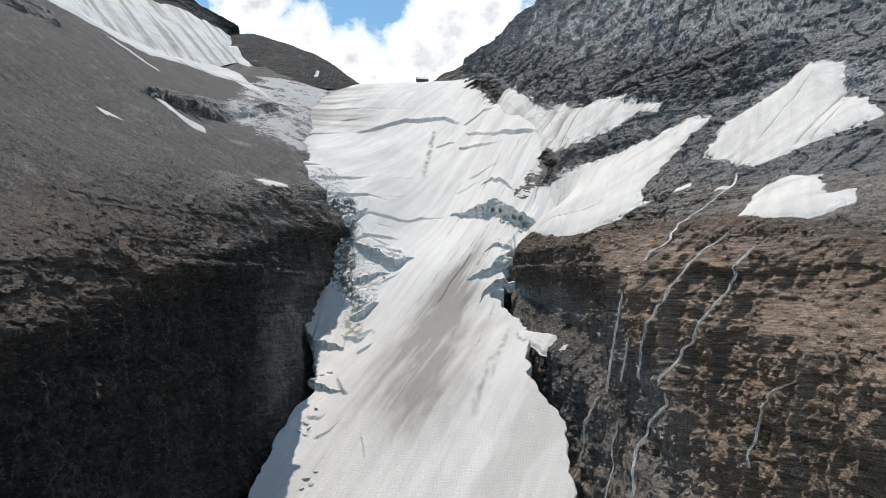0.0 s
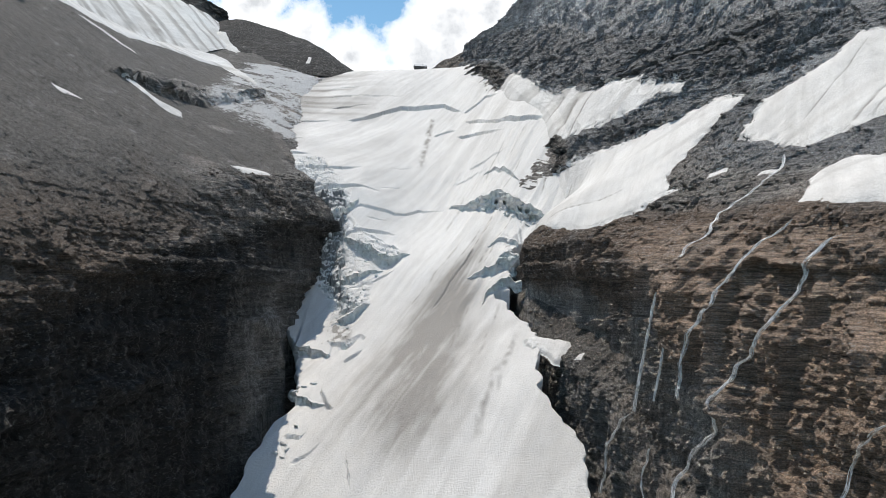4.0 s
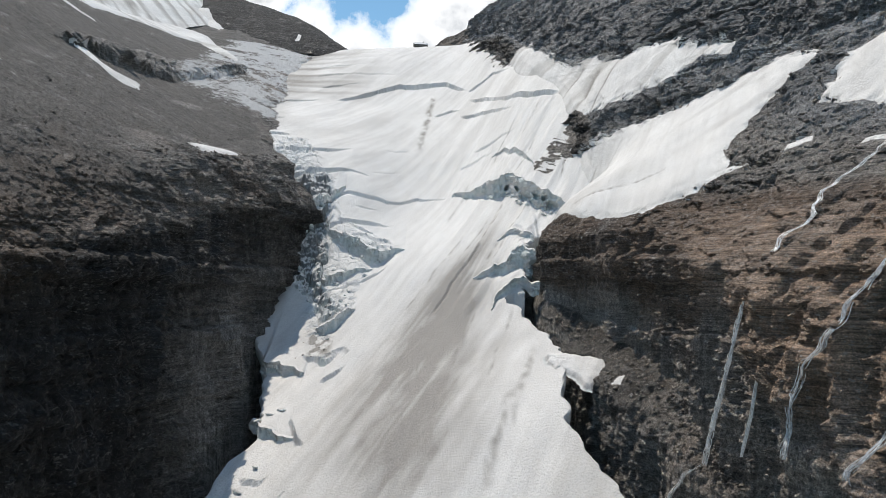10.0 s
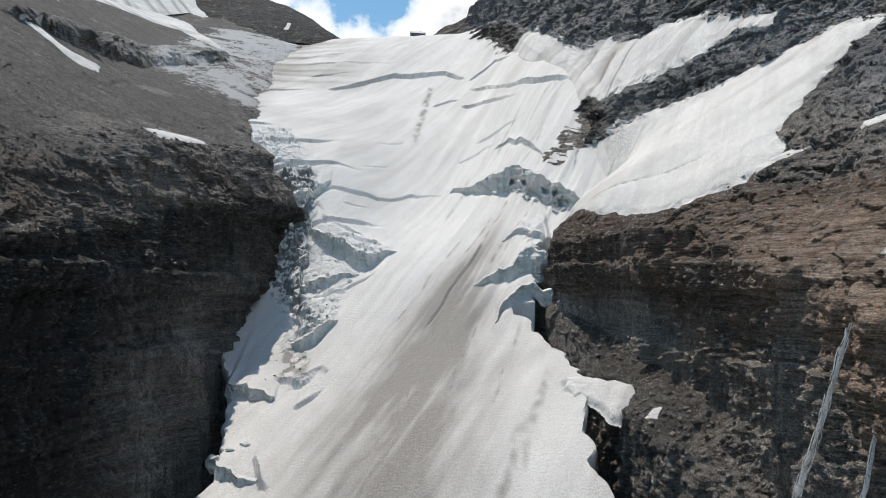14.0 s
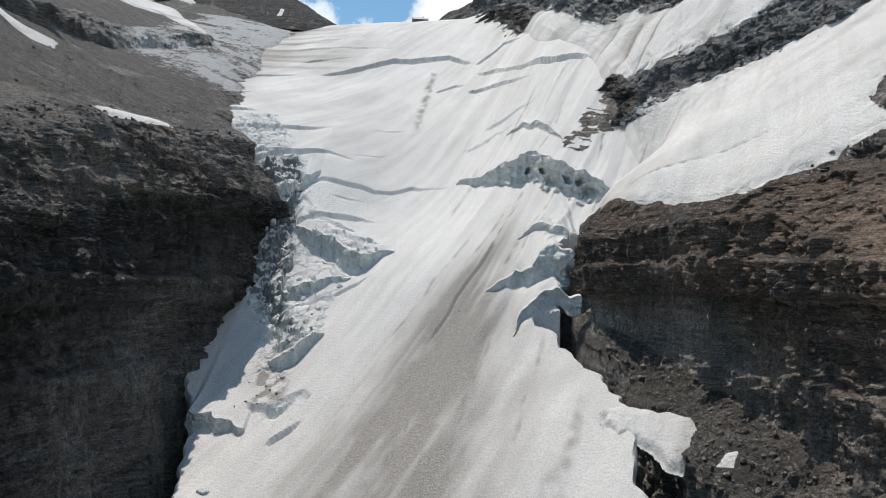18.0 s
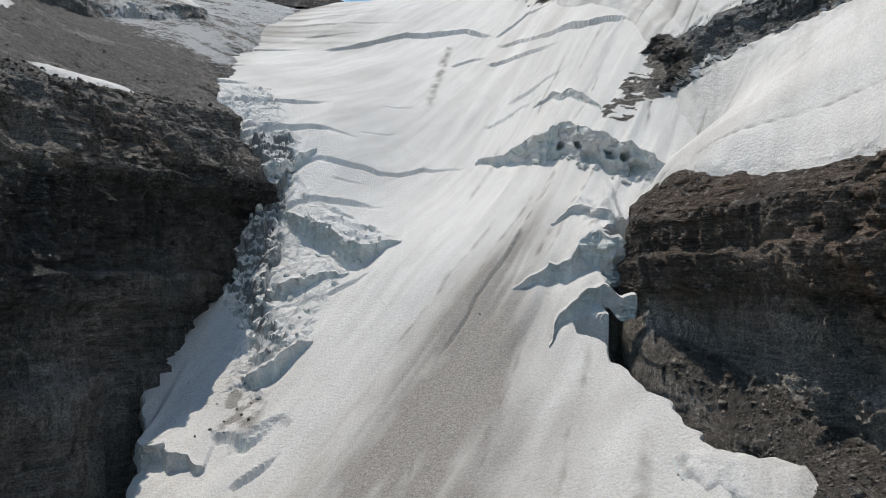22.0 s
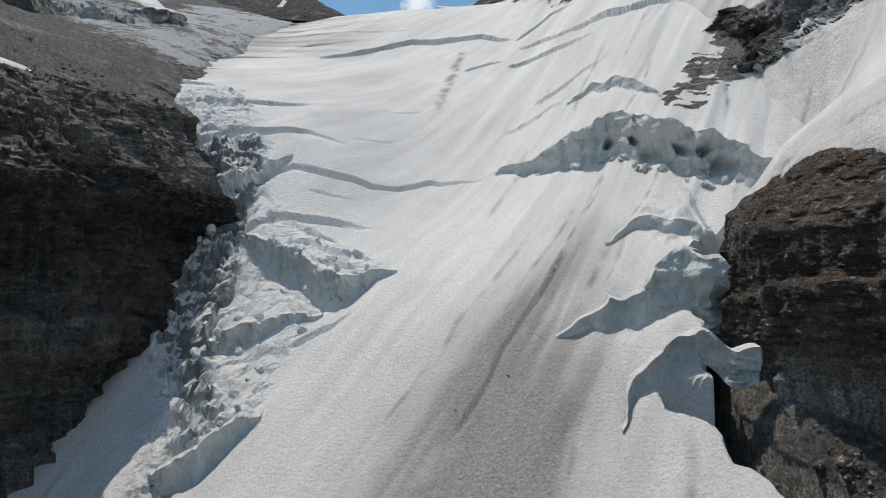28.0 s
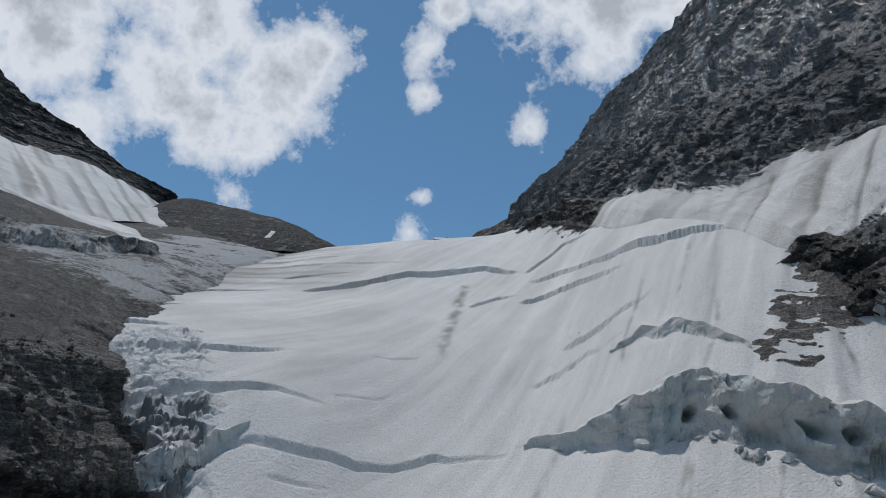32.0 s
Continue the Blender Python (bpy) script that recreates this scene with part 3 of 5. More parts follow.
def build_massif(name, lines, ys, counts, side, material, label, ledge, patches, attrs_fn, outcrops, pieces):
    """One rock mass, in parts by section of the loft, with the snow that lies on it."""
    base = blur_cols(loft(lines, ys, counts), 5)
    depth = snow_depth(patches, base[..., 0], base[..., 1])
    strong = ramp_cols(counts, ledge) + sum(a * smooth(-5, 5, inside(poly, base[..., 0], base[..., 1])) for poly, a, _ in outcrops)
    for poly, _, up in outcrops:
        base[..., 2] += up * smooth(-1.0, 3.5, inside(poly, base[..., 0], base[..., 1]) + 1.2 * fractal(base[..., 0] / 9, base[..., 1] / 9, 0 * base[..., 0], 3, 49))
    P = rock_relief(base, side, strong, smooth(-1.5, 3.0, depth))
    sec = section(counts) + 0 * P[..., 0]
    attrs = attrs_fn(P[..., 0], P[..., 1], P[..., 2], sec)
    skirt = np.concatenate([P[:, :1] * np.array([1.0, 1.0, 0.0]) + np.array([0, 0, -90.0]), P], 1)
    wide = {k: np.concatenate([v[:, :1], v], 1) for k, v in attrs.items()}
    ob = tagged(new(name), label, "rock wall", kind="structure")
    edge = np.concatenate([[0], np.cumsum(counts) + 1])
    edge[-1] += 1
    for piece, a, b, words in pieces:
        cut = slice(edge[a], edge[b] + 1)
        child = new(piece, grid_mesh(piece, skirt[:, cut], material, {k: v[:, cut] for k, v in wide.items()}))
        child.parent = ob
        child["label"] = words
    for poly, thick, words in patches:
        lay_snow(P, base, poly, thick, words, 1.6 if "apron" in words else 0.0)
    return ob, P


OUTCROP = [(-167, 420), (-158, 428), (-151, 432), (-149, 446), (-142, 487), (-134, 525), (-124, 560), (-127, 575), (-140, 560), (-154, 526), (-164, 490), (-166, 450)]
NOSE = [(26, 322), (62, 318), (66, 384), (26, 388)]
OUTCROP_LOW = [(-100, 400), (-84, 432), (-72, 436), (-78, 400)]
OUTCROP_FAR = [(-250, 380), (-235, 420), (-222, 440), (-240, 455), (-262, 420)]


def west_attrs(x, y, z, s):
    wob = 0.25 * fractal(x / 18, y / 18, z / 18, 3, 51)
    scree = smooth(2.2, 3.0, s + wob) * (1 - 0.85 * smooth(0.45, 0.75, vnoise(x / 22, y / 34, z / 9, 52) * smooth(0, 0.5, 4.4 - s)))
    scree = np.maximum(scree, 0.7 * smooth(1.0, 1.5, s + wob) * smooth(340, 300, y))
    for poly in (OUTCROP, OUTCROP_FAR):
        scree = scree * (1 - smooth(-3, 2, inside(poly, x, y)))
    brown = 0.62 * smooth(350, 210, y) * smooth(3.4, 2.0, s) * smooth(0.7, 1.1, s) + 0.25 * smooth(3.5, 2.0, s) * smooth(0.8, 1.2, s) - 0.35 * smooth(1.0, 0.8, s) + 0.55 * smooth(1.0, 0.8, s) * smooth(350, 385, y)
    # face below the bench kept darker, its shade put into the tone
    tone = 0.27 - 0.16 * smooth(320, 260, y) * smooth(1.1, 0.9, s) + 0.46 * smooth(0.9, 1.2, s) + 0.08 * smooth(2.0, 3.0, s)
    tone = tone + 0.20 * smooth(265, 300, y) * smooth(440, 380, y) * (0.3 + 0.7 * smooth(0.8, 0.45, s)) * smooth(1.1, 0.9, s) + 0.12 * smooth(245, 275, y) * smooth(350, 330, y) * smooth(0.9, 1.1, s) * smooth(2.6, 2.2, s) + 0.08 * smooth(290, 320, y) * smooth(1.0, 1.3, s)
    # lower face toned up, its sunlit ledges put into the colour
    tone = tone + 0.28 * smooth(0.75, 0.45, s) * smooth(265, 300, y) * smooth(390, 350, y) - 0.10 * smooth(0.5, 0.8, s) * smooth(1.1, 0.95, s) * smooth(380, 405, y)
    gully = vnoise((y + 6 * s) / 9, s * 1.3, 0, 54) + 0.6 * vnoise(y / 3.5, s * 2.2, 0, 55)
    tone = tone - 0.24 * smooth(0.05, 0.8, gully) * smooth(1.0, 1.3, s) * smooth(3.0, 2.2, s)
    scree = scree * (1 - 0.6 * smooth(0.1, 0.8, gully) * smooth(3.0, 2.2, s))
    fleck = inside([(-150, 500), (-160, 600), (-150, 660), (-100, 660), (-86, 560), (-76, 500), (-98, 476), (-124, 486)], x, y)
    fleck = smooth(-14, 14, fleck) * (0.72 + 0.45 * vnoise(x / 9, y / 9, z / 9, 53) + 0.25 * vnoise(x / 3, y / 14, z / 3, 56))
    fleck = fleck * 1.3 + 0.9 * smooth(600, 640, y) * smooth(-185, -150, x) * smooth(-0.2, 0.5, vnoise(x / 30, y / 4, z / 5, 57))
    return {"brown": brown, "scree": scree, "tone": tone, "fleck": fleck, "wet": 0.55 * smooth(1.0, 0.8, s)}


def east_attrs(x, y, z, s):
    wob = 0.3 * fractal(x / 16, y / 16, z / 12, 3, 61)
    ledge = smooth(0.85, 1.05, s) * smooth(2.05, 1.8, s) * smooth(268, 285, y) * smooth(352, 335, y)
    scree = np.maximum(0.95 * ledge, 0.38 * smooth(4.1, 4.5, s + wob) * smooth(6.0, 5.6, s))
    scree = np.maximum(scree, 0.35 * smooth(7.2, 7.6, s + wob))
    brown = (0.85 * smooth(1.9, 2.8, s + wob - 0.2 * smooth(175, 215, y)) + 0.35 * smooth(2.5, 1.5, s) * smooth(290, 230, y)) * smooth(4.35, 3.9, s) * smooth(360, 290, y) + 0.45 * smooth(200, 150, y) * smooth(4, 2, s)
    # ledge beside the ice toned up, sunlight put into its colour
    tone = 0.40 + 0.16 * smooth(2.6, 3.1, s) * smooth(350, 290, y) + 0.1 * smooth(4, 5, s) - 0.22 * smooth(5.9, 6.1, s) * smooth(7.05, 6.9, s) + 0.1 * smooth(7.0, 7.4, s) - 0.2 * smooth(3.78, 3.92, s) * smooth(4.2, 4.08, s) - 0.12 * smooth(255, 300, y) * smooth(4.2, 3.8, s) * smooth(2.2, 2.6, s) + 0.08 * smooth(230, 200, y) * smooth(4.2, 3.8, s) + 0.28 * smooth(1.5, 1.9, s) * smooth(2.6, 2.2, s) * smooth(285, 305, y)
    # near and lower face toned up, grazing sun put into the colour
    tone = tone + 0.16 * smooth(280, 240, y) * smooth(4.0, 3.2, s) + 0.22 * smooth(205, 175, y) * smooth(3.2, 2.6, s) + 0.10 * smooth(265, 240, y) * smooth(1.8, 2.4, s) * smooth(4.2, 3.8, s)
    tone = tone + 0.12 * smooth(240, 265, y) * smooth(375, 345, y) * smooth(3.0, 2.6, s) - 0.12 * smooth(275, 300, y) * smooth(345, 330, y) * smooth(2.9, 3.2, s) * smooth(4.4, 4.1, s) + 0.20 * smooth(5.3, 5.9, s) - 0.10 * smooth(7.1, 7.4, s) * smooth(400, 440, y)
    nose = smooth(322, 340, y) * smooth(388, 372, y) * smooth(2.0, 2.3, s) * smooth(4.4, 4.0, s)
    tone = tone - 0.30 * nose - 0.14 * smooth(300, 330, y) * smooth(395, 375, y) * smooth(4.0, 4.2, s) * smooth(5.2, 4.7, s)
    # upper rock goes negative in brown for the painted haze
    brown = brown + 0.55 * nose + 0.35 * smooth(195, 160, y) * smooth(4.0, 3.0, s) - 0.75 * smooth(4.3, 5.0, s)
    # snow flecks, plus noise streaks that paint wet glints on the mountain face
    fleck = 0.22 * smooth(7.0, 7.3, s) + 0.2 * smooth(4.2, 4.6, s) + 0.75 * smooth(0.25, 0.6, vnoise(x / 11, y / 7, z / 16, 64)) * smooth(7.1, 7.3, s)
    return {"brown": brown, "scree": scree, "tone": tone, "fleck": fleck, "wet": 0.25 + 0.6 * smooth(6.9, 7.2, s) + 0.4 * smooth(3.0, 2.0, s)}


ys_rock = np.concatenate([np.arange(60, 112, 4.0), np.arange(112, 440, 0.5), np.arange(440, 745, 1.2)])
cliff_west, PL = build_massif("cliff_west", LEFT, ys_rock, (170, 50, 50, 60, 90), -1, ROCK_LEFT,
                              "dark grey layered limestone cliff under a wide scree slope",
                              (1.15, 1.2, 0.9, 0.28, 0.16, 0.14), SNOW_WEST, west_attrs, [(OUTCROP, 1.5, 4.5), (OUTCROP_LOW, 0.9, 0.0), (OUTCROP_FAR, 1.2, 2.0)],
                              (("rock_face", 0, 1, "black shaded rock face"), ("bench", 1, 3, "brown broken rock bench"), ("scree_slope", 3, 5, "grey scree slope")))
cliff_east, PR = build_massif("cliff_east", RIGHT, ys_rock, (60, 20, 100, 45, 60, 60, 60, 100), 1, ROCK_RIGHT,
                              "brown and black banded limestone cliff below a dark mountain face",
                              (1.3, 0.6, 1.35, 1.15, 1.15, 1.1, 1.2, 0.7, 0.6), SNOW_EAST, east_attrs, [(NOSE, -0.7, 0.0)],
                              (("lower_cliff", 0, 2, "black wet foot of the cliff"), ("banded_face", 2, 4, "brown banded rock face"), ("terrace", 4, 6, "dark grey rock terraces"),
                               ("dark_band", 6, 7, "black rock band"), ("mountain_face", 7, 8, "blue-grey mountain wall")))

# ---------------------------------------------------------------- glacier
GX = (-100, -45, -15, 15, 45, 80)
GLACIER = [
    (150, -50, -35, -28, -20, -12, 0),
    (240, 4, 14, 22, 30, 38, 46),
    (290, 30, 41, 50, 58, 66, 74),
    (340, 52, 64, 71, 78, 86, 100),
    (390, 84, 93, 98, 106, 118, 127),
    (440, 145, 138, 124, 132, 157, 166),
    (490, 172, 163, 157, 163, 187, 194),
    (560, 200, 197, 197, 201, 221, 236),
    (650, 244, 249, 250, 253, 272, 300),
    (695, 262, 263, 264, 266, 280, 300),
    (740, 240, 245, 248, 250, 262, 280),
]
EDGE_WEST = [(170, -70, 0), (259, -66, 0), (279, -62, 0), (300, -58, 0), (309, -50, 0), (318, -52, 0), (327, -55, 0), (347, -59, 0), (366, -68, 0), (400, -64, 0), (430, -72, 0), (455, -80, 0), (490, -94, 0), (560, -106, 0), (640, -104, 0), (740, -90, 0)]
EDGE_EAST = [(170, 40, 0), (238, 39, 0), (259, 40, 0), (271, 34, 0), (290, 31, 0), (300, 33, 0), (310, 36, 0), (322, 31, 0), (336, 28, 0), (345, 24.5, 0), (352, 28, 0), (360, 28.5, 0), (372, 30.5, 0), (378, 36, 0), (388, 60, 0), (398, 68, 0), (430, 70, 0), (474, 66, 0), (520, 52, 0), (600, 40, 0), (690, 14, 0), (740, 10, 0)]


def bicubic(xs, ys, X, Y):
    """Soft surface through the control heights."""
    tab = np.array([r[1:] for r in ys], float)
    yk = np.array([r[0] for r in ys], float)
    xk = np.array(xs, float)

    def weights(k, v):
        i = np.clip(np.searchsorted(k, v) - 1, 0, len(k) - 2)
        return i, np.clip((v - k[i]) / (k[i + 1] - k[i]), 0, 1)

    def hermite(k, vals_fn, i, u):
        n = len(k)
        im, ip, ipp = np.clip(i - 1, 0, n - 1), i + 1, np.clip(i + 2, 0, n - 1)
        p0, p1, p2, p3 = vals_fn(im), vals_fn(i), vals_fn(ip), vals_fn(ipp)
        h = k[ip] - k[i]
        m1 = (p2 - p0) / np.maximum(k[ip] - k[im], 1e-6) * h
        m2 = (p3 - p1) / np.maximum(k[ipp] - k[i], 1e-6) * h
        u2, u3 = u * u, u * u * u
        return (2 * u3 - 3 * u2 + 1) * p1 + (u3 - 2 * u2 + u) * m1 + (-2 * u3 + 3 * u2) * p2 + (u3 - u2) * m2

    ix, ux = weights(xk, X)
    iy, uy = weights(yk, Y)
    return hermite(yk, lambda a: hermite(xk, lambda b: tab[a, b], ix, ux), iy, uy)


def worley(x, y, seed):
    """Nearest and second distances, and a random value and tilt for the nearest cell."""
    fx, fy = np.floor(x), np.floor(y)
    f1, f2 = np.full(x.shape, 9.0), np.full(x.shape, 9.0)
    val, tx, ty = np.zeros(x.shape), np.zeros(x.shape), np.zeros(x.shape)
    for i in (-1, 0, 1):
        for j in (-1, 0, 1):
            cx, cy, k = fx + i, fy + j, np.zeros_like(fx)
            px = cx + 0.5 + 0.45 * lattice(cx, cy, k, seed)
            py = cy + 0.5 + 0.45 * lattice(cx, cy, k, seed + 1)
            d = np.hypot(x - px, y - py)
            v = lattice(cx, cy, k, seed + 2)
            closer = d < f1
            f2 = np.where(closer, f1, np.minimum(f2, d))
            tx = np.where(closer, (x - px) * lattice(cx, cy, k, seed + 3), tx)
            ty = np.where(closer, (y - py) * lattice(cx, cy, k, seed + 4), ty)
            val = np.where(closer, v, val)
            f1 = np.where(closer, d, f1)
    return f1, f2, val, tx + ty


# crevasses: line in plan, depth, width of the ramp below it
CREVASSES = [
    ([(-66, 553), (-59, 557), (-41, 573), (-29, 580), (1, 582), (15, 563)], 4.4, 6),
    ([(14, 547), (24, 530), (33, 503), (46, 482), (60, 474)], 4.2, 6),
    ([(9, 523), (21, 511), (37, 481)], 2.6, 4),
    ([(-6, 530), (4, 536), (12, 532)], 1.4, 3),
    ([(-84, 449), (-68, 454), (-56, 459), (-42, 469)], 2.2, 4),
    ([(-80, 431), (-60, 437), (-48, 440), (-30, 448)], 2.2, 3.4),
    ([(-58, 421), (-39, 428), (-27, 433), (-12, 443), (7, 441)], 1.7, 2.4),
    ([(-52, 407), (-34, 413), (-19, 417)], 1.8, 2.6),
    ([(-34, 451), (-20, 465)], 0.6, 1.3),
    ([(-38, 421), (-26, 425)], 0.6, 1.4),
    ([(-30, 478), (-16, 486)], 0.5, 1.3),
    ([(-92, 468), (-74, 474)], 1.6, 3),
    ([(-100, 496), (-84, 501)], 1.6, 3),
    ([(-100, 543), (-84, 546), (-72, 552)], 2.0, 4),
    ([(-90, 600), (-60, 606), (-20, 600)], 0.9, 3),
    ([(-80, 578), (-48, 590)], 0.9, 3),
    ([(-95, 622), (-40, 630)], 0.7, 3),
    ([(14, 560), (30, 566), (42, 548)], 2.0, 4),
    ([(-44, 314), (-40, 304), (-37, 300)], 3.0, 2.4),
    ([(-48, 279), (-42, 281), (-38, 286)], 1.4, 1.6),
    ([(-53, 292), (-47, 290), (-44, 293)], 1.4, 1.6),
    ([(-30, 276), (-28, 268), (-26, 258)], 1.2, 1.2),
    ([(-38, 330), (-30, 336)], 1.8, 2.4),
    ([(-46, 344), (-38, 341), (-33, 345)], 2.6, 2.6),
    ([(-32, 381), (-20, 389)], 1.2, 2.2),
    ([(-30, 396), (-19, 399)], 1.4, 2.2),
    ([(14, 470), (30, 462), (40, 455)], 1.0, 3),
    ([(6, 462), (20, 458), (30, 450)], 0.8, 2.4),
]
# ice steps: line in plan with the height of the wall above it, and how far it fades uphill
STEPS = [
    ([(4, 441, 0), (12, 432, 2.5), (19, 422, 5), (25, 415, 6.5), (31, 407, 6.5), (37, 398, 6), (44, 390, 4.5), (50, 386, 1.5), (53, 386, 0)], 24),
    ([(11, 367.5, 0), (14, 367, 1.2), (19, 366.5, 3.0), (23, 364.5, 4.5), (27, 362.5, 7), (30, 361, 8), (36, 360, 8)], 13),
    ([(21, 384, 0), (24, 382.5, 1.2), (28, 379, 2.0), (34, 375.5, 2.2)], 6),
    ([(16.5, 347, 0.2), (18.2, 351.5, 1.4), (20.5, 353.5, 2.2), (24, 354.5, 2.8), (28, 352.5, 3.2), (33, 349.5, 3.4)], 12),
    ([(-56, 318, 2.6), (-51, 312, 3.0), (-45, 308, 1.5), (-41, 306, 0)], 12),
    ([(-60, 345, 3.5), (-52, 342, 3.5), (-44, 338, 1.0)], 10),
    ([(-48, 411, 2.5), (-42, 405, 4.5), (-36, 399, 6), (-30, 394, 6.5), (-25, 393, 5), (-20, 396, 2), (-15, 398, 0)], 12),
    ([(-44, 360, 1.5), (-41, 357, 3.5), (-37, 357, 4.5), (-34, 361, 3), (-31, 364, 0)], 5),
    ([(-48, 390, 2), (-43, 386, 3), (-38, 384, 3), (-33, 386, 1.5), (-27, 389, 0)], 8),
    ([(-67, 424, 2), (-59, 420, 3.5), (-51, 422, 4), (-47, 427, 2.5), (-43, 432, 0)], 8),
    ([(23, 450, 0), (28, 443, 1.8), (32, 437, 2.4), (36, 428, 1.8), (39, 420, 0)], 7),
]
ICEFALL = [(-68, 434), (-56, 436), (-47, 424), (-40, 412), (-24, 405), (-17, 398), (-24, 390), (-29, 380), (-32, 364), (-38, 350), (-46, 356), (-51, 372), (-57, 388), (-66, 397), (-66, 412)]
BROKEN = [(-70, 436), (-52, 436), (-47, 426), (-46, 408), (-45, 392), (-41, 380), (-36, 367), (-37, 359), (-44, 362), (-50, 374), (-54, 384), (-60, 392), (-66, 400), (-68, 414)]
UPPER_ICE = [(-90, 470), (-68, 468), (-58, 455), (-54, 437), (-62, 428), (-74, 436)]


def glacier_base(X, Y):
    return bicubic(GX, GLACIER, X, Y)


def along(line, X, col):
    p = np.array(line, float)
    return np.interp(X, p[:, 0], p[:, col])


def step_wobble(X):
    return 2.2 * vnoise(X / 5.5, 0 * X, 0, 35) + 0.9 * vnoise(X / 1.9, 0 * X, 0, 36)


def set_back(h):
    """How far the ice stands behind the open face of the long wall."""
    return 0.6 + 4.6 * smooth(2.5, 5.5, h)


# thin dirt lines along the flow: from, to, half width, strength
STREAKS = [
    ((15, 388), (-4, 351), 0.55, 1.1), ((-6, 561), (-13, 483), 1.7, 0.62), ((22, 384), (6, 352), 0.8, 0.5), ((30, 420), (12, 384), 0.7, 0.35),
    ((26, 410), (2, 364), 0.45, 0.5), ((35, 402), (17, 368), 0.4, 0.45), ((19, 404), (-8, 354), 0.5, 0.45), ((9, 398), (-14, 356), 0.6, 0.4),
    ((40, 394), (26, 366), 0.4, 0.4), ((12, 440), (2, 415), 0.8, 0.4), ((2, 350), (-9, 318), 0.6, 0.5), ((12, 350), (2, 316), 0.7, 0.4),
    ((24, 345), (12, 305), 0.8, 0.35), ((28, 318), (16, 282), 1.2, 0.4), ((20, 300), (10, 268), 1.5, 0.45), ((62, 436), (47, 404), 0.4, 0.75), ((42, 438), (31, 416), 0.5, 0.5), ((68, 442), (56, 412), 0.4, 0.45), ((36, 470), (22, 440), 0.5, 0.45), ((48, 470), (36, 444), 0.5, 0.4),
]
PIT = [(21.8, 351.5), (24.5, 352.5), (28, 351), (34, 348), (34, 338), (27.5, 340.5), (25.5, 345), (22, 348)]


def glacier_height(X, Y):
    """Height and attributes of the ice at plan points."""
    Z = glacier_base(X, Y) + 0.55 * fractal(X / 15, Y / 24, 0 * X, 3, 31)
    ca, sa = math.cos(radians(27)), math.sin(radians(27))
    across, down = X * ca - Y * sa, X * sa + Y * ca
    flutes = smooth(-12, 14, X) * smooth(338, 352, Y) * smooth(505, 460, Y)
    Z = Z + flutes * (0.68 * vnoise(across / 3.6, down / 46, 0, 32) + 0.25 * vnoise(across / 1.5, down / 22, 0, 33))
    Z = Z + 0.35 * vnoise(across / 6, down / 55, 0, 34) * smooth(420, 380, Y)
    ice = np.zeros_like(X)
    soot = np.zeros_like(X)
    for n, (line, fade) in enumerate(STEPS):
        wob = step_wobble(X)
        s = Y - along(line, X, 1) - wob - (set_back(along(line, X, 2)) if n == 0 else 0)
        x0, x1 = line[0][0], line[-1][0]
        h = along(line, X, 2) * smooth(x0 - 0.5, x0 + 1.5, X) * smooth(x1 + 0.5, x1 - 0.5, X)
        Z = Z + h * smooth(-0.3, 0.5, s) * np.exp(-np.maximum(s, 0) / fade) - 0.22 * h * np.exp(-((s + 1.0) / 3.0) ** 2)
        ice = np.maximum(ice, smooth(1.4, 0.4, np.abs(s - 0.1)) * smooth(0.3, 1.5, h))
    for line, deep, wide in CREVASSES:
        x0, x1 = line[0][0], line[-1][0]
        if x0 > x1:
            line, x0, x1 = line[::-1], x1, x0
        wob = 0.9 * vnoise(X / 6, 0 * X, 0, 37) + 0.4 * vnoise(X / 1.9, 0 * X, 0, 38)
        s = Y - along(line, X, 1) - wob
        span = x1 - x0
        end = smooth(x0, x0 + 0.18 * span, X) * smooth(x1, x1 - (0.15 if deep > 4 else 0.5) * span, X) * np.clip(0.8 + 0.5 * vnoise(X / 7, 0 * X, wide, 30), 0.15, 1.2)
        cut = np.where(s < 0, smooth(-wide, 0, s) ** 1.6, smooth(0.7, 0.0, s))
        Z = Z - deep * end * cut
        Z = Z + 0.25 * deep * end * np.where(s > 0, np.exp(-s / 6), 0)
        ice = np.maximum(ice, 0.42 * end * smooth(-1.6, -0.2, s) * smooth(1.0, 0.2, s))
    d = inside(ICEFALL, X, Y) + 2.5 * fractal(X / 9, Y / 9, 0 * X, 3, 39)
    d2 = inside(UPPER_ICE, X, Y) + 3 * fractal(X / 9, Y / 9, 0 * X, 3, 40)
    d3 = inside(BROKEN, X, Y) + 1.8 * fractal(X / 7, Y / 7, 0 * X, 3, 29)
    torn = smooth(-1.5, 3, d3)
    m = np.maximum(np.maximum(0.16 * smooth(-1, 4, d), 0.8 * torn), 0.34 * smooth(-1, 4, d2))
    bx, by = X + 1.6 * vnoise(X / 5, Y / 5, 0, 71), Y + 1.6 * vnoise(X / 5, Y / 5, 0, 72)
    f1, f2, v, tilt = worley(bx / 5.2, by / 3.8, 73)
    g1, g2, w, tilt2 = worley(bx / 1.9, by / 1.5, 83)
    gap = smooth(0.16, 0.0, f2 - f1)
    gap2 = smooth(0.16, 0.0, g2 - g1)
    relief = 1.9 * v + 2.6 * tilt - 2.2 * gap + 0.8 * w + 1.2 * tilt2 - 0.9 * gap2 + 0.3 * fractal(X, Y, 0 * X, 3, 93)
    Z = Z + m * relief
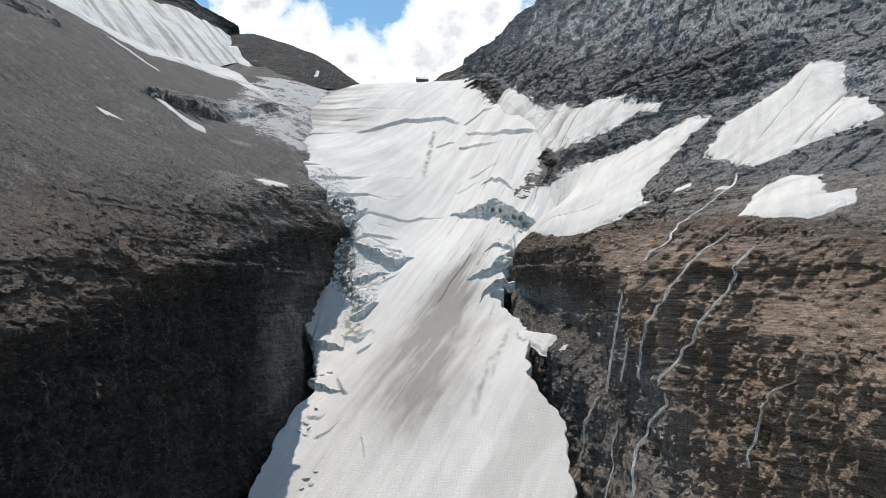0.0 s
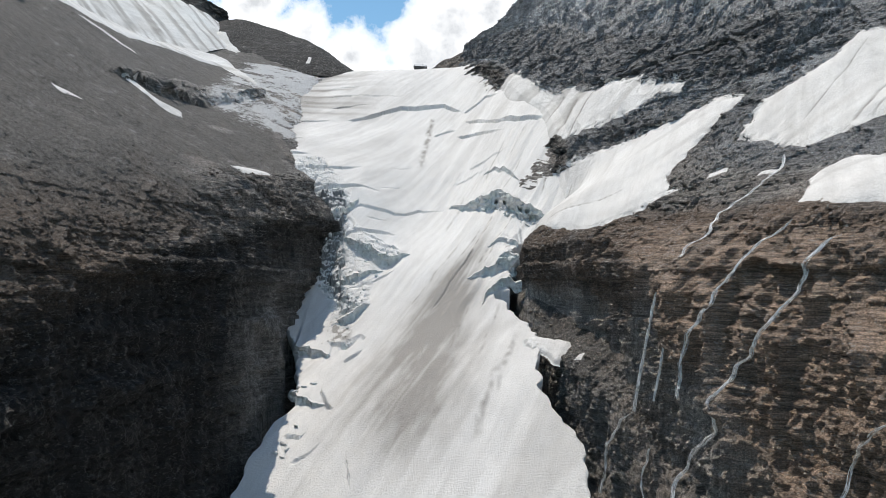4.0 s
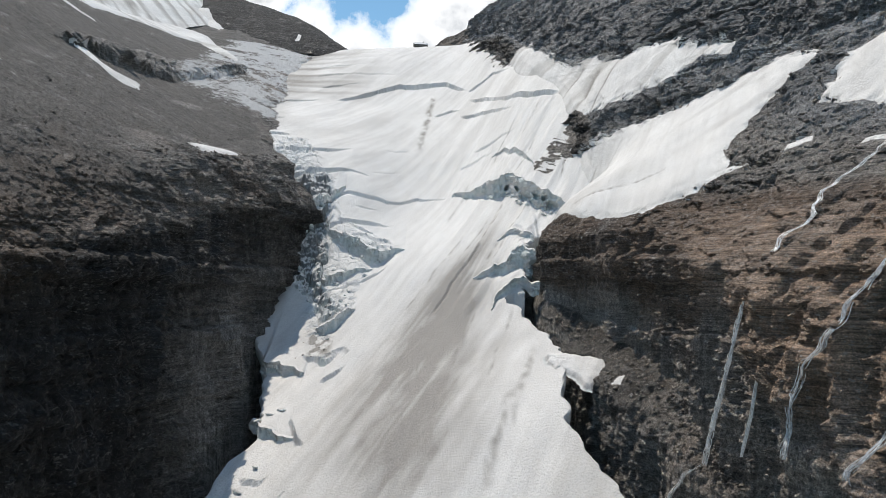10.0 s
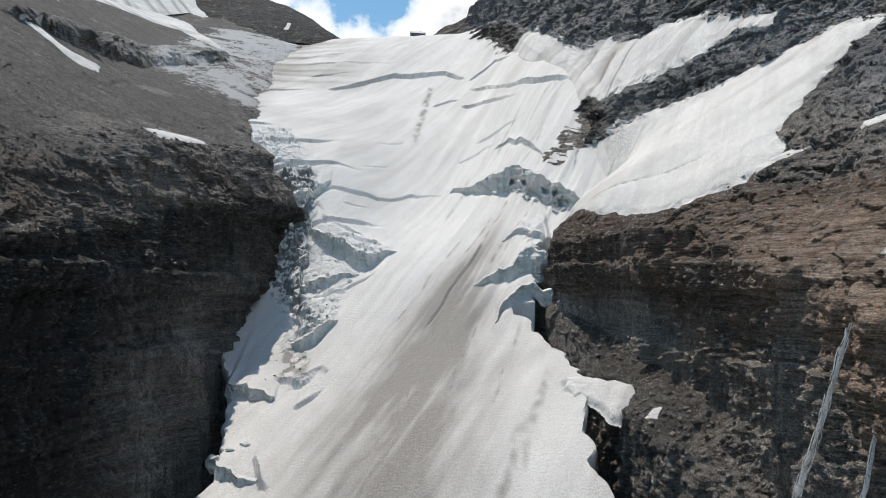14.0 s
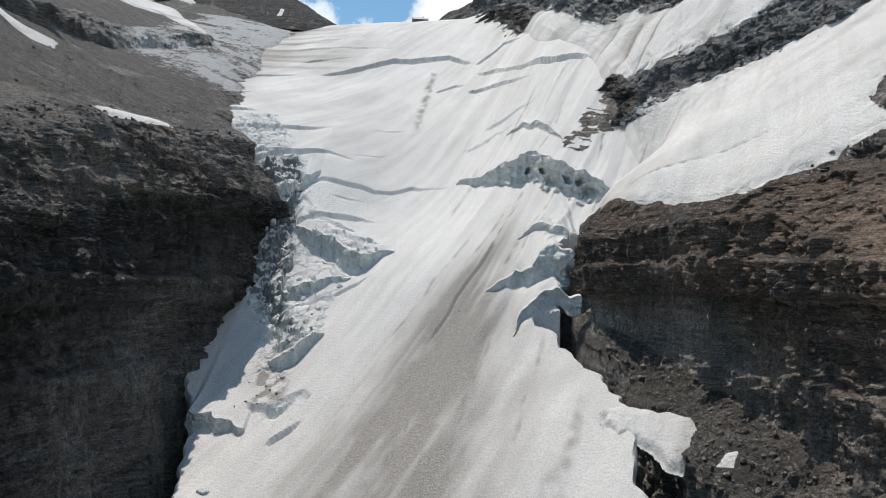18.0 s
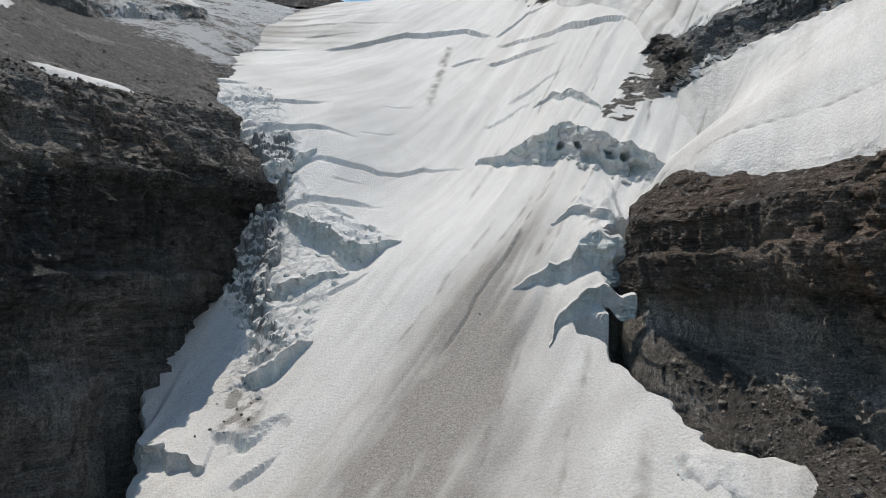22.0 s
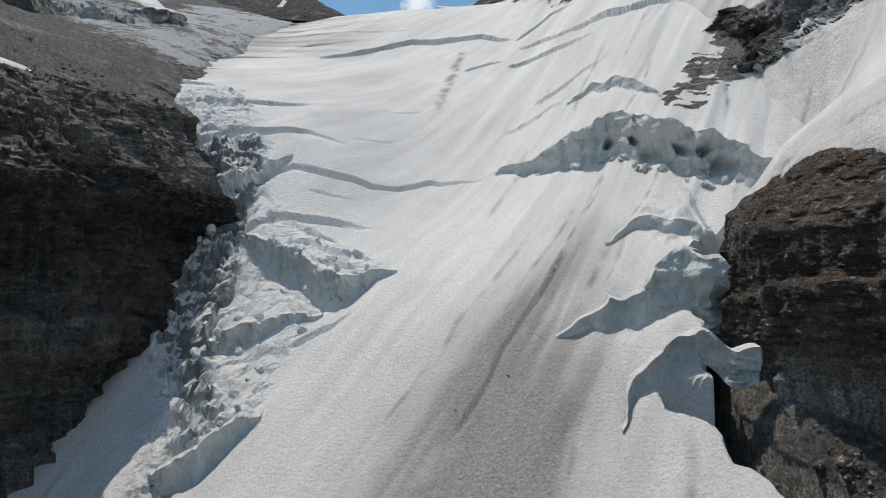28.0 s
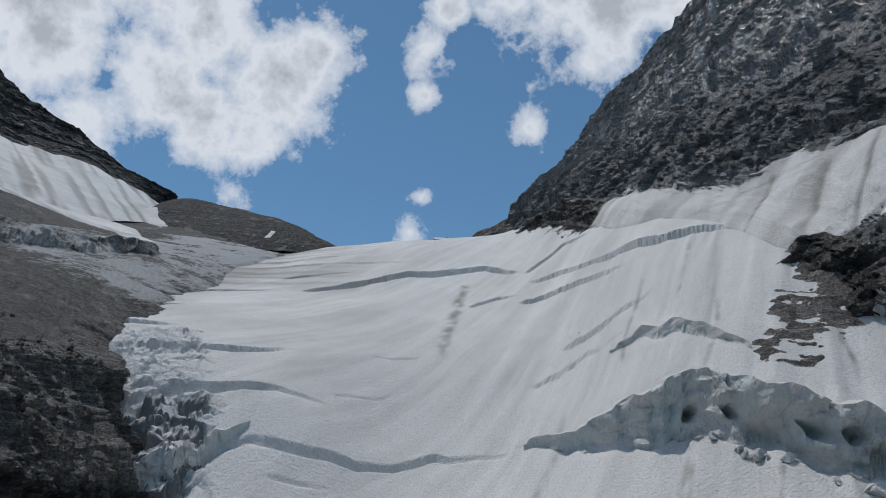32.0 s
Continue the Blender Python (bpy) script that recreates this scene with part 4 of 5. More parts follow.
    # smooth benches between the broken ice and the open snow
    rise = (Y + 0.3 * X) / 8.5 + 0.7 * fractal(X / 16, Y / 16, 0 * X, 3, 28)
    part_up = rise - np.floor(rise)
    bench = smooth(-1, 5, d) * (1 - torn) * (0.5 + 0.5 * vnoise(X / 12, Y / 12, 0, 27))
    Z = Z + 2.4 * bench * (smooth(0.0, 0.16, part_up) - part_up)
    ice = np.maximum(ice, np.maximum(torn * (0.85 + 0.25 * v), 0.7 * bench * smooth(0.22, 0.1, part_up)))
    ice = np.maximum(ice, 0.4 * smooth(-1, 4, d2))
    soot = np.maximum(soot, np.maximum(torn * (0.75 + 0.45 * smooth(-42, -56, X)), 0.7 * smooth(-1, 4, d2)))
    teal = smooth(-0.8, 1.0, inside([(-41, 341), (-38, 343.5), (-33, 345), (-31, 343), (-33, 340), (-36, 338), (-40, 339)], X, Y) + 0.8 * fractal(X / 3, Y / 3, 0 * X, 3, 26))
    Z = Z - 1.1 * teal
    ice, soot = np.maximum(ice, teal), soot * (1 - teal)
    Z = Z - 13 * smooth(-0.2, 1.4, inside(PIT, X, Y))
    # dirt carried down the middle
    cx = np.interp(Y, (270, 290, 310, 330, 350, 370, 395), (-7, -12, -10, -6, -1, 6, 18))
    half = np.interp(Y, (270, 290, 310, 330, 350, 370, 395), (15, 20, 21, 19, 15, 10, 5.5))
    e = (X - cx) / half
    dirt = 1.4 * np.exp(-np.abs(e) ** 1.7) * smooth(248, 292, Y) * smooth(420, 360, Y)
    dirt = dirt * (0.80 + 0.24 * vnoise(across / 3.4, down / 30, 0, 95) + 0.14 * vnoise(across / 1.1, down / 34, 0, 90) + 0.24 * fractal(across / 7, down / 16, 0 * X, 4, 92, 0.6))
    dirt = dirt + 0.26 * smooth(0.0, 0.9, vnoise(across / 7 + vnoise(X / 15, Y / 15, 0, 91), down / 50, 0, 96)) * smooth(425, 380, Y) * smooth(-26, -8, X)
    for (sx, sy), (tx, ty), wd, amt in STREAKS:
        L = math.hypot(tx - sx, ty - sy)
        ux, uy = (tx - sx) / L, (ty - sy) / L
        a = (X - sx) * ux + (Y - sy) * uy
        c = (X - sx) * uy - (Y - sy) * ux + 0.6 * vnoise(a / 6, 0 * X, 0, 97)
        dirt = np.maximum(dirt, 0.55 * dirt + 1.6 * amt * np.exp(-(c / wd) ** 2) * smooth(-1, 4, a) * smooth(L + 1, L - 6, a) * (0.6 + 0.6 * vnoise(X / 1.5, Y / 2.5, 0, 98)))
        if amt > 1:
            Z = Z - 0.8 * np.exp(-(c / 0.6) ** 2) * smooth(-1, 4, a) * smooth(L + 1, L - 6, a)
    dirt = dirt + 1.2 * smooth(-2, 2, inside([(-47, 358), (-43, 360), (-37, 350), (-38, 344), (-44, 345)], X, Y)) * smooth(-0.2, 0.6, fractal(X / 2.2, Y / 2.2, 0 * X, 3, 99)) + 0.25 * smooth(-8, 6, inside([(-56, 352), (-40, 348), (-33, 360), (-42, 368), (-52, 362)], X, Y))
    dirt = dirt + 0.22 * smooth(0.1, 0.8, vnoise(across / 8, down / 40, 0, 94)) * smooth(440, 490, Y) + 0.75 * smooth(-35, -90, X) * smooth(535, 580, Y) * (0.55 + 0.7 * vnoise(X / 45, Y / 4.5, 0, 89)) + 0.35 * smooth(-80, -98, X) * smooth(470, 520, Y)
    return Z, np.clip(dirt, 0, 1.3), np.clip(ice, 0, 1), np.clip(soot, 0, 1.2)


ys_ice = np.concatenate([np.arange(170, 250, 2.0), np.arange(250, 345, 0.6), np.arange(345, 450, 0.36), np.arange(450, 600, 0.75), np.arange(600, 740, 1.4)])


def build_glacier():
    xl = line_at(EDGE_WEST, ys_ice)[0] + 0.9 * vnoise(ys_ice / 5, 0, 0, 101) + 0.5 * vnoise(ys_ice / 1.7, 0, 0, 102)
    xr = line_at(EDGE_EAST, ys_ice)[0] + 1.0 * vnoise(ys_ice / 6, 0, 0, 103) + 0.6 * vnoise(ys_ice / 2.0, 0, 0, 104)
    u = np.linspace(0, 1, 300)
    X = xl[:, None] * (1 - u) + xr[:, None] * u
    Y = np.repeat(ys_ice[:, None], len(u), 1)
    Z, dirt, ice, soot = glacier_height(X, Y)
    # rounded brink and a face that falls away into the gap beside the rock
    hang = np.array([0.25, 0.8, 1.8, 3.4, 5.5, 8.5, 12, 18, 26])
    out = np.array([0.35, 0.55, 0.5, 0.1, -0.6, -1.8, -3.5, -6.0, -10.0])
    rough = lambda sx, k: 0.5 * vnoise(sx[:, None] * 0 + hang[None, :] / 2.5, ys_ice[:, None] / 2.4, 0, k)
    EX = xr[:, None] + out + rough(xr, 105)
    EZ = Z[:, -1:] - hang
    WX = (xl[:, None] - out - rough(xl, 106))[:, ::-1]
    WZ = (Z[:, :1] - hang)[:, ::-1]
    EY = np.repeat(ys_ice[:, None], len(hang), 1)
    one, zero = np.ones_like(EX), np.zeros_like(EX)
    X, Y, Z = np.hstack([WX, X, EX]), np.hstack([EY, Y, EY]), np.hstack([WZ, Z, EZ])
    face = one * smooth(0.5, 3.0, hang)[None, :] * 0.75
    dirt, ice, soot = np.hstack([zero, dirt, zero]), np.hstack([face[:, ::-1], ice, face]), np.hstack([zero, soot, zero])
    P = np.stack([X, Y, Z], -1)
    wall = smooth(0.68, 0.36, np.abs(normals_of(P)[..., 2]))
    fall = smooth(0.3, 0.8, ice)
    ice = np.where(fall > 0, np.maximum(ice * 0.30, wall * np.maximum(ice, 0.9 * fall)), ice)
    me = grid_mesh("glacier", P, SNOW, {"dirt": dirt, "ice": ice, "soot": soot}, smooth_shade=False)
    return tagged(new("glacier", me), "white summer glacier with grey dirt streaks between cliffs", "glacier", kind="structure"), P


glacier, PG = build_glacier()


# ---------------------------------------------------------------- far forms
def loft_free(lines, counts, n):
    """A loft between lines of (x, y, z) points, each spread evenly along itself."""
    cols = []
    for l in lines:
        p = np.array(l, float)
        s = np.concatenate([[0], np.cumsum(np.linalg.norm(np.diff(p, axis=0), axis=1))])
        s /= s[-1]
        u = np.linspace(0, 1, n)
        c = np.stack([np.interp(u, s, p[:, k]) for k in range(3)], -1)
        kern = np.hanning(13)
        kern /= kern.sum()
        c = np.stack([np.convolve(np.pad(c[:, k], 6, mode="edge"), kern, mode="valid") for k in range(3)], -1)
        cols.append(c)
    parts = []
    for a, b, m in zip(cols[:-1], cols[1:], counts):
        t = np.arange(m)[None, :, None] / m
        parts.append(a[:, None, :] * (1 - t) + b[:, None, :] * t)
    parts.append(cols[-1][:, None, :])
    return blur_cols(np.concatenate(parts, 1), 3)


def west_shoulder():
    """The upper slope: a hanging snowfield and the dark ridge over it."""
    low = [(-340, 60, 238), (-296, 300, 258), (-276, 430, 266), (-262, 500, 273), (-246, 575, 270), (-224, 611, 266), (-196, 652, 266), (-184, 695, 284), (-188, 740, 300)]
    top = [(-560, 60, 420), (-480, 300, 410), (-420, 480, 392), (-380, 580, 378), (-340, 660, 366), (-301, 722, 360), (-262, 745, 354), (-221, 762, 333), (-204, 780, 322)]
    ridge = [(-640, 60, 560), (-560, 300, 540), (-500, 480, 530), (-450, 620, 520), (-390, 735, 492), (-330, 770, 423), (-292, 785, 401), (-256, 785, 370), (-212, 786, 345)]
    back = [(x - 40, y + 60, z - 90) for x, y, z in ridge]
    base = loft_free([low, top, ridge, back], (110, 90, 20), 420)
    counts = (110, 90, 20)
    sec = section(counts) + 0 * base[..., 0]
    snow = smooth(-0.10, -0.03, sec - 0.16 * smooth(500, 430, base[..., 1]) + 0.02 * fractal(base[..., 0] / 14, base[..., 1] / 14, 0, 4, 111)) * smooth(0.97, 0.90, sec + 0.06 * fractal(base[..., 0] / 12, base[..., 1] / 12, 0, 3, 112))
    P = rock_relief(base, -1, ramp_cols(counts, (0.3, 0.6, 1.3, 1.0)), snow)
    x, y, z = P[..., 0], P[..., 1], P[..., 2]
    zero = np.zeros_like(x)
    at = {"brown": zero, "scree": 0.75 * smooth(0.5, 0.1, sec), "tone": zero + 0.34, "fleck": 0.3 * smooth(1.0, 1.2, sec), "wet": zero}
    tagged(new("ridge_west", grid_mesh("ridge_west", P, ROCK_LEFT, at)), "dark grey rock ridge above a hanging snowfield", "mountain ridge", kind="structure")
    sub = P[:, :125].copy()
    sn = snow[:, :125]
    sub[..., 2] += (sn - 0.5) * 2.4 + 0.25 * vnoise(sub[..., 1] / 3, sub[..., 0] / 30, 0, 113) * sn
    keep = (sn[:-1, :-1] > 0.02) | (sn[1:, 1:] > 0.02)
    dirt = 0.75 * smooth(-0.2, 0.7, vnoise((sub[..., 0] + sub[..., 1]) / 4, (sub[..., 0] - sub[..., 1]) / 90, 0, 114)) + 0.3 * smooth(0.2, 0.8, fractal(sub[..., 0] / 20, sub[..., 1] / 20, 0, 3, 115))
    z0 = np.zeros_like(sn)
    tagged(new("snowfield", grid_mesh("snowfield", sub, SNOW, {"dirt": dirt, "ice": z0, "soot": z0}, keep, True)),
           "long streaked grey-white snowfield hanging below the ridge", "snowfield")


def dome_peak():
    """The rounded dark hill behind the col."""
    crest = [(-270, 800, 338), (-230, 790, 336), (-207, 765, 331), (-190, 763, 331), (-163, 760, 322), (-125, 740, 305), (-99, 715, 285), (-74, 690, 260), (-66, 683, 250)]
    foot = [(-240, 690, 268), (-215, 680, 268), (-190, 672, 266), (-175, 668, 262), (-150, 664, 258), (-118, 662, 254), (-92, 662, 250), (-70, 664, 246), (-62, 666, 242)]
    back = [(x, y + 120, z - 90) for x, y, z in crest]
    base = loft_free([foot, crest, back], (70, 20), 150)
    bulge = np.sin(np.clip(section((70, 20)), 0, 1) * math.pi) * 4.0
    base[..., 2] += bulge
    P = rock_relief(base, 1, ramp_cols((70, 20), (0.25, 0.3, 0.3)), np.zeros(base.shape[:2]))
    x = P[..., 0]
    sec = section((70, 20)) + 0 * x
    at = {"brown": -0.6 + 0 * x, "scree": 0.3 + 0 * x, "tone": 0.16 + 0 * x, "fleck": 0.22 * smooth(0.55, 0.2, sec), "wet": 0 * x}
    tagged(new("peak_dome", grid_mesh("peak_dome", P, ROCK_LEFT, at)), "rounded dark grey rock hill behind the snow col", "hill", kind="structure")
    lay_snow(P, base, [(-116, 679), (-112.5, 679), (-112, 690), (-115, 690)], 0.5, "small bright snow spot on the dark hill")
    lay_snow(P, base, [(-225, 690), (-206, 728), (-196, 722), (-186, 702), (-174, 688), (-162, 674), (-180, 669), (-220, 680)], 0.6, "white edge of the snowfield against the hill")


def col_knob():
    """Low rock knob beside the hut on the col."""
    front = [(-16, 690, 258), (-8, 686, 258), (4, 682, 258), (16, 678, 262), (28, 674, 262)]
    crest = [(-16, 702, 262), (-10, 703, 268), (0, 702, 277), (10, 700, 279), (28, 696, 290)]
    back = [(x, y + 25, 250) for x, y, z in crest]
    base = loft_free([front, crest, back], (26, 10), 60)
    P = rock_relief(base, 1, ramp_cols((26, 10), (0.5, 0.5, 0.5)), np.zeros(base.shape[:2]))
    x = P[..., 0]
    at = {"brown": 0.2 + 0 * x, "scree": 0 * x, "tone": 0.34 + 0 * x, "fleck": 0.3 + 0 * x, "wet": 0 * x}
    tagged(new("rock_knob", grid_mesh("rock_knob", P, ROCK_RIGHT, at)), "small grey rock knob on the snow col", "rock", kind="structure")


west_shoulder()
dome_peak()
col_knob()


def plain_material(name, colour, rough=0.8, grain=2.0, depth=0.3, metal=0.0):
    mat, nt, bsdf = nodes_of(name)
    pos = position(nt)
    n = noise_tex(nt, pos, grain, 7, 0.7)
    col = ramp(nt, n, ((0.3, tuple(c * (1 - depth) for c in colour)), (0.7, tuple(min(c * (1 + depth), 0.95) for c in colour))))
    nt.links.new(col, bsdf.inputs["Base Color"])
    bsdf.inputs["Roughness"].default_value = rough
    bsdf.inputs["Metallic"].default_value = metal
    bump(nt, bsdf, n, 0.1, 0.6)
    return mat


GROUND = plain_material("valley_rubble", (0.11, 0.105, 0.10), 0.95, 0.3, 0.5)


def ground_sheet():
    """Valley floor far below the cliffs, out to the horizon."""
    a = np.sinh(np.linspace(-4.2, 4.2, 90))
    a = a / a.max() * 4600
    X, Y = np.meshgrid(a, a + 200, indexing="ij")
    R = np.hypot(X, Y - 250)
    Z = -45 + 6 * fractal(X / 120, Y / 120, 0 * X, 4, 121) - 0.02 * np.clip(R - 600, 0, None)
    tagged(new("ground", grid_mesh("ground", np.stack([X, Y, Z], -1), GROUND, None, None, True)), "grey rubble valley floor", "ground", kind="structure")


ground_sheet()


def part(name, bm, material, parent, label=""):
    me = bpy.data.meshes.new(name)
    bm.to_mesh(me)
    bm.free()
    me.materials.append(material)
    ob = new(name, me)
    ob.parent = parent
    if label:
        ob["label"] = label
    return ob


def box(sx, sy, sz, at=(0, 0, 0), bevel=0.0):
    bm = bmesh.new()
    bmesh.ops.create_cube(bm, size=1.0, matrix=Matrix.Translation(at) @ Matrix.Diagonal((sx, sy, sz, 1)))
    if bevel:
        bmesh.ops.bevel(bm, geom=bm.edges[:], offset=bevel, segments=1, affect="EDGES")
    return bm


def prism(profile, length, axis_x=True):
    """A closed profile of (y, z), drawn out along x."""
    bm = bmesh.new()
    a = [bm.verts.new((-length / 2, y, z)) for y, z in profile]
    b = [bm.verts.new((length / 2, y, z)) for y, z in profile]
    n = len(profile)
    bm.faces.new(a[::-1])
    bm.faces.new(b)
    for i in range(n):
        bm.faces.new((a[i], a[(i + 1) % n], b[(i + 1) % n], b[i]))
    return bm


STONE_WALL = plain_material("dark_stone_masonry", (0.10, 0.092, 0.085), 0.9, 1.6, 0.4)
ROOF_METAL = plain_material("pale_roof_metal", (0.55, 0.56, 0.57), 0.45, 0.8, 0.15, 0.3)
DARK_WOOD = plain_material("dark_window_wood", (0.03, 0.028, 0.026), 0.7, 3.0, 0.3)


def mountain_hut(at, turn):
    hut = tagged(new("mountain_hut"), "dark stone mountain hut with pale gable roof on the col", "hut")
    L, W, H = 10.5, 6.0, 3.6
    part("wall", prism([(-W / 2, 0), (W / 2, 0), (W / 2, H), (0, H + 2.0), (-W / 2, H)], L), STONE_WALL, hut, "dark rubble stone wall")
    for sgn in (-1, 1):
        prof = [(0, H + 2.28), (sgn * (W / 2 + 0.5), H - 0.05), (sgn * (W / 2 + 0.5), H - 0.25), (0, H + 2.06)]
        part("roof", prism(prof if sgn < 0 else prof[::-1], L + 0.8), ROOF_METAL, hut, "pale sheet metal roof slope")
    for i in range(4):
        w = part("window", box(0.9, 0.12, 1.1, (-3.6 + 2.4 * i, -W / 2 - 0.02, 1.9)), DARK_WOOD, hut)
        part("frame", box(1.1, 0.06, 0.1, (-3.6 + 2.4 * i, -W / 2 - 0.05, 2.5)), ROOF_METAL, w)
    part("door", box(0.12, 1.0, 2.0, (L / 2 + 0.02, 0, 1.0)), DARK_WOOD, hut)
    part("chimney", box(0.7, 0.7, 1.8, (2.2, 0.8, H + 2.2), 0.04), STONE_WALL, hut)
    hut.matrix_world = pose(*at, 0, 0, turn)
    return hut


mountain_hut((-19.0, 697.0, 264.6), 12)

# ---------------------------------------------------------------- ice walls and broken ice
ICE = SNOW


def ice_wall(line, label, lean=0.9, pits=(), back=0.75, lip=False):
    """The bare face of a step in the ice, rough and slightly overhanging."""
    p = np.array(line, float)
    s = np.concatenate([[0], np.cumsum(np.hypot(np.diff(p[:, 0]), np.diff(p[:, 1])))])
    u = np.arange(0, s[-1], 0.3)
    x = np.interp(u, s, p[:, 0])
    y = np.interp(u, s, p[:, 1]) + step_wobble(x)
    h = np.interp(u, s, p[:, 2])
    back = set_back(h) + 1.2 if back is None else back + 0 * h
    zt = glacier_height(x, y + back)[0]
    zb = glacier_height(x, y - 1.4)[0]
    zb = np.maximum(zb, zt - 1.1 * h - 0.5) if lip else zb
    v = np.linspace(-0.12, 0.95, 26)
    Z = zb[:, None] + (zt - zb)[:, None] * v
    X = np.repeat(x[:, None], len(v), 1)
    tall = np.clip(h / 4, 0.1, 1.4)[:, None]
    knob = 0.9 * fractal(X / 2.6, Z / 2.0, 0 * X, 4, 131) + 0.9 * np.abs(vnoise(X / 1.6, Z / 6, 0, 132))
    Y = y[:, None] - 0.35 + (-lean * 0.5 * v + 0.32 * knob * 2.0 + 0.3 * lattice(np.floor(X / 1.1 + 0.6 * vnoise(X, Z / 2, 0, 136)), np.floor(Z / 1.4), 0 * X, 137) + 0.7 * (1 - np.abs(2 * v - 1)) * 0.6) * tall
    for px, pv, r in pits:
        Y = Y + 4.6 * np.exp(-(((X - px) / r) ** 2 + ((v - pv) * (zt - zb)[:, None] / r) ** 2) ** 2)
    X = X + 0.35 * vnoise(X / 1.2, Z / 1.2, 5, 133)
    n = X.shape
    ice = np.clip(0.62 + 0.5 * vnoise(X / 4, Z / 3, 0, 134), 0, 1) * smooth(1.02, 0.86, v)[None, :]
    soot = 0.05 + 0.5 * smooth(0.2, 0.9, vnoise(X / 5, Z / 4, 0, 135))
    # snow roof running back from the brink
    for k in (0.4, 1.0, 1.7):
        X = np.hstack([X, X[:, -1:]])
        Y = np.hstack([Y, (y + k * back)[:, None] + 0.3])
        Z = np.hstack([Z, zt[:, None] + 0.12 - 0.5 * max(k - 1, 0)])
        ice = np.hstack([ice, 0 * zt[:, None]])
        soot = np.hstack([soot, 0 * zt[:, None]])
    n = X.shape
    me = grid_mesh("ice_wall", np.stack([X, Y, Z], -1), SNOW, {"dirt": np.zeros(n), "ice": ice, "soot": soot}, None, False)
    tagged(new("ice_wall", me), label, "ice wall", "bare ice walls in the glacier")


ice_wall(STEPS[0][0], "tall grey-blue ice wall with dark hollows across the glacier", 1.0, ((34.0, 0.25, 1.9), (37.4, 0.55, 1.2), (40.2, 0.6, 1.0), (43.0, 0.30, 1.8), (27, 0.35, 0.9), (31, 0.5, 0.8)), None)
ice_wall(STEPS[1][0], "pale blue broken ice face beside the rock")
ice_wall(STEPS[2][0], "low white ice step beside the rock")
ice_wall(STEPS[3][0], "overhanging snow lip with a curved brink", 2.4, lip=True)
ice_wall(STEPS[4][0], "broken ice edge beside the dark cliff")
ice_wall(STEPS[5][0], "broken ice edge below the snow cone")
ice_wall(STEPS[6][0], "tall pale teal ice face under a smooth snow bench")
ice_wall(STEPS[7][0], "grey-blue leaning ice tower at the foot of the icefall")
ice_wall(STEPS[8][0], "low pale ice step in the icefall")
ice_wall(STEPS[9][0], "dirty grey ice step beside the dark cliff")
ice_wall(STEPS[10][0], "small grey ice step above the long wall")


def rough_block(rng, size, squash=0.7, cuts=7):
    """A faceted lump: a sphere cut by random planes."""
    bm = bmesh.new()
    bmesh.ops.create_icosphere(bm, subdivisions=2, radius=1.0)
    planes = []
    for _ in range(cuts):
        n = Vector((rng.gauss(0, 1), rng.gauss(0, 1), rng.gauss(0, 0.8))).normalized()
        planes.append((n, rng.uniform(0.32, 0.62)))
    for v in bm.verts:
        for n, d in planes:
            e = v.co.dot(n) - d
            if e > 0:
                v.co -= n * e
        v.co += Vector((rng.uniform(-1, 1), rng.uniform(-1, 1), rng.uniform(-1, 1))) * 0.03
        v.co.z *= squash
        v.co *= size
    return bm


def mesh_from(bm, name, material, attrs=()):
    me = bpy.data.meshes.new(name)
    bm.to_mesh(me)
    bm.free()
    me.materials.append(material)
    for key, val in attrs:
        a = me.attributes.new(key, "FLOAT", "POINT")
        top = np.array([0.15 if v.co.z > 0.15 else 0.85 for v in me.vertices], np.float32)
        a.data.foreach_set("value", top if val is None else np.full(len(me.vertices), val, np.float32))
    return me


def scatter_blocks():
    rng = random.Random(5)
    shapes = [mesh_from(rough_block(rng, 1.0, 0.85), "ice_block", SNOW, (("dirt", 0.1), ("ice", None), ("soot", 0.2))) for _ in range(7)]
    done = 0
    poly = ICEFALL
    while done < 45:
        x, y = rng.uniform(-66, -20), rng.uniform(345, 440)
        if float(inside(poly, np.array([x]), np.array([y]))[0]) < 0.5:
            continue
        r = rng.uniform(0.5, 1.5)
        z = float(glacier_height(np.array([x]), np.array([y]))[0][0])
        ob = new("ice_block", rng.choice(shapes))
        ob.matrix_world = pose(x, y, z + 0.25 * r, rng.uniform(-35, 35), rng.uniform(-35, 35), rng.uniform(0, 360)) @ Matrix.Diagonal((r, r * rng.uniform(0.6, 1.1), r * rng.uniform(0.7, 1.5), 1))
        tagged(ob, "tumbled grey-blue ice block in the icefall", "ice block", "tumbled ice blocks")
        done += 1


scatter_blocks()


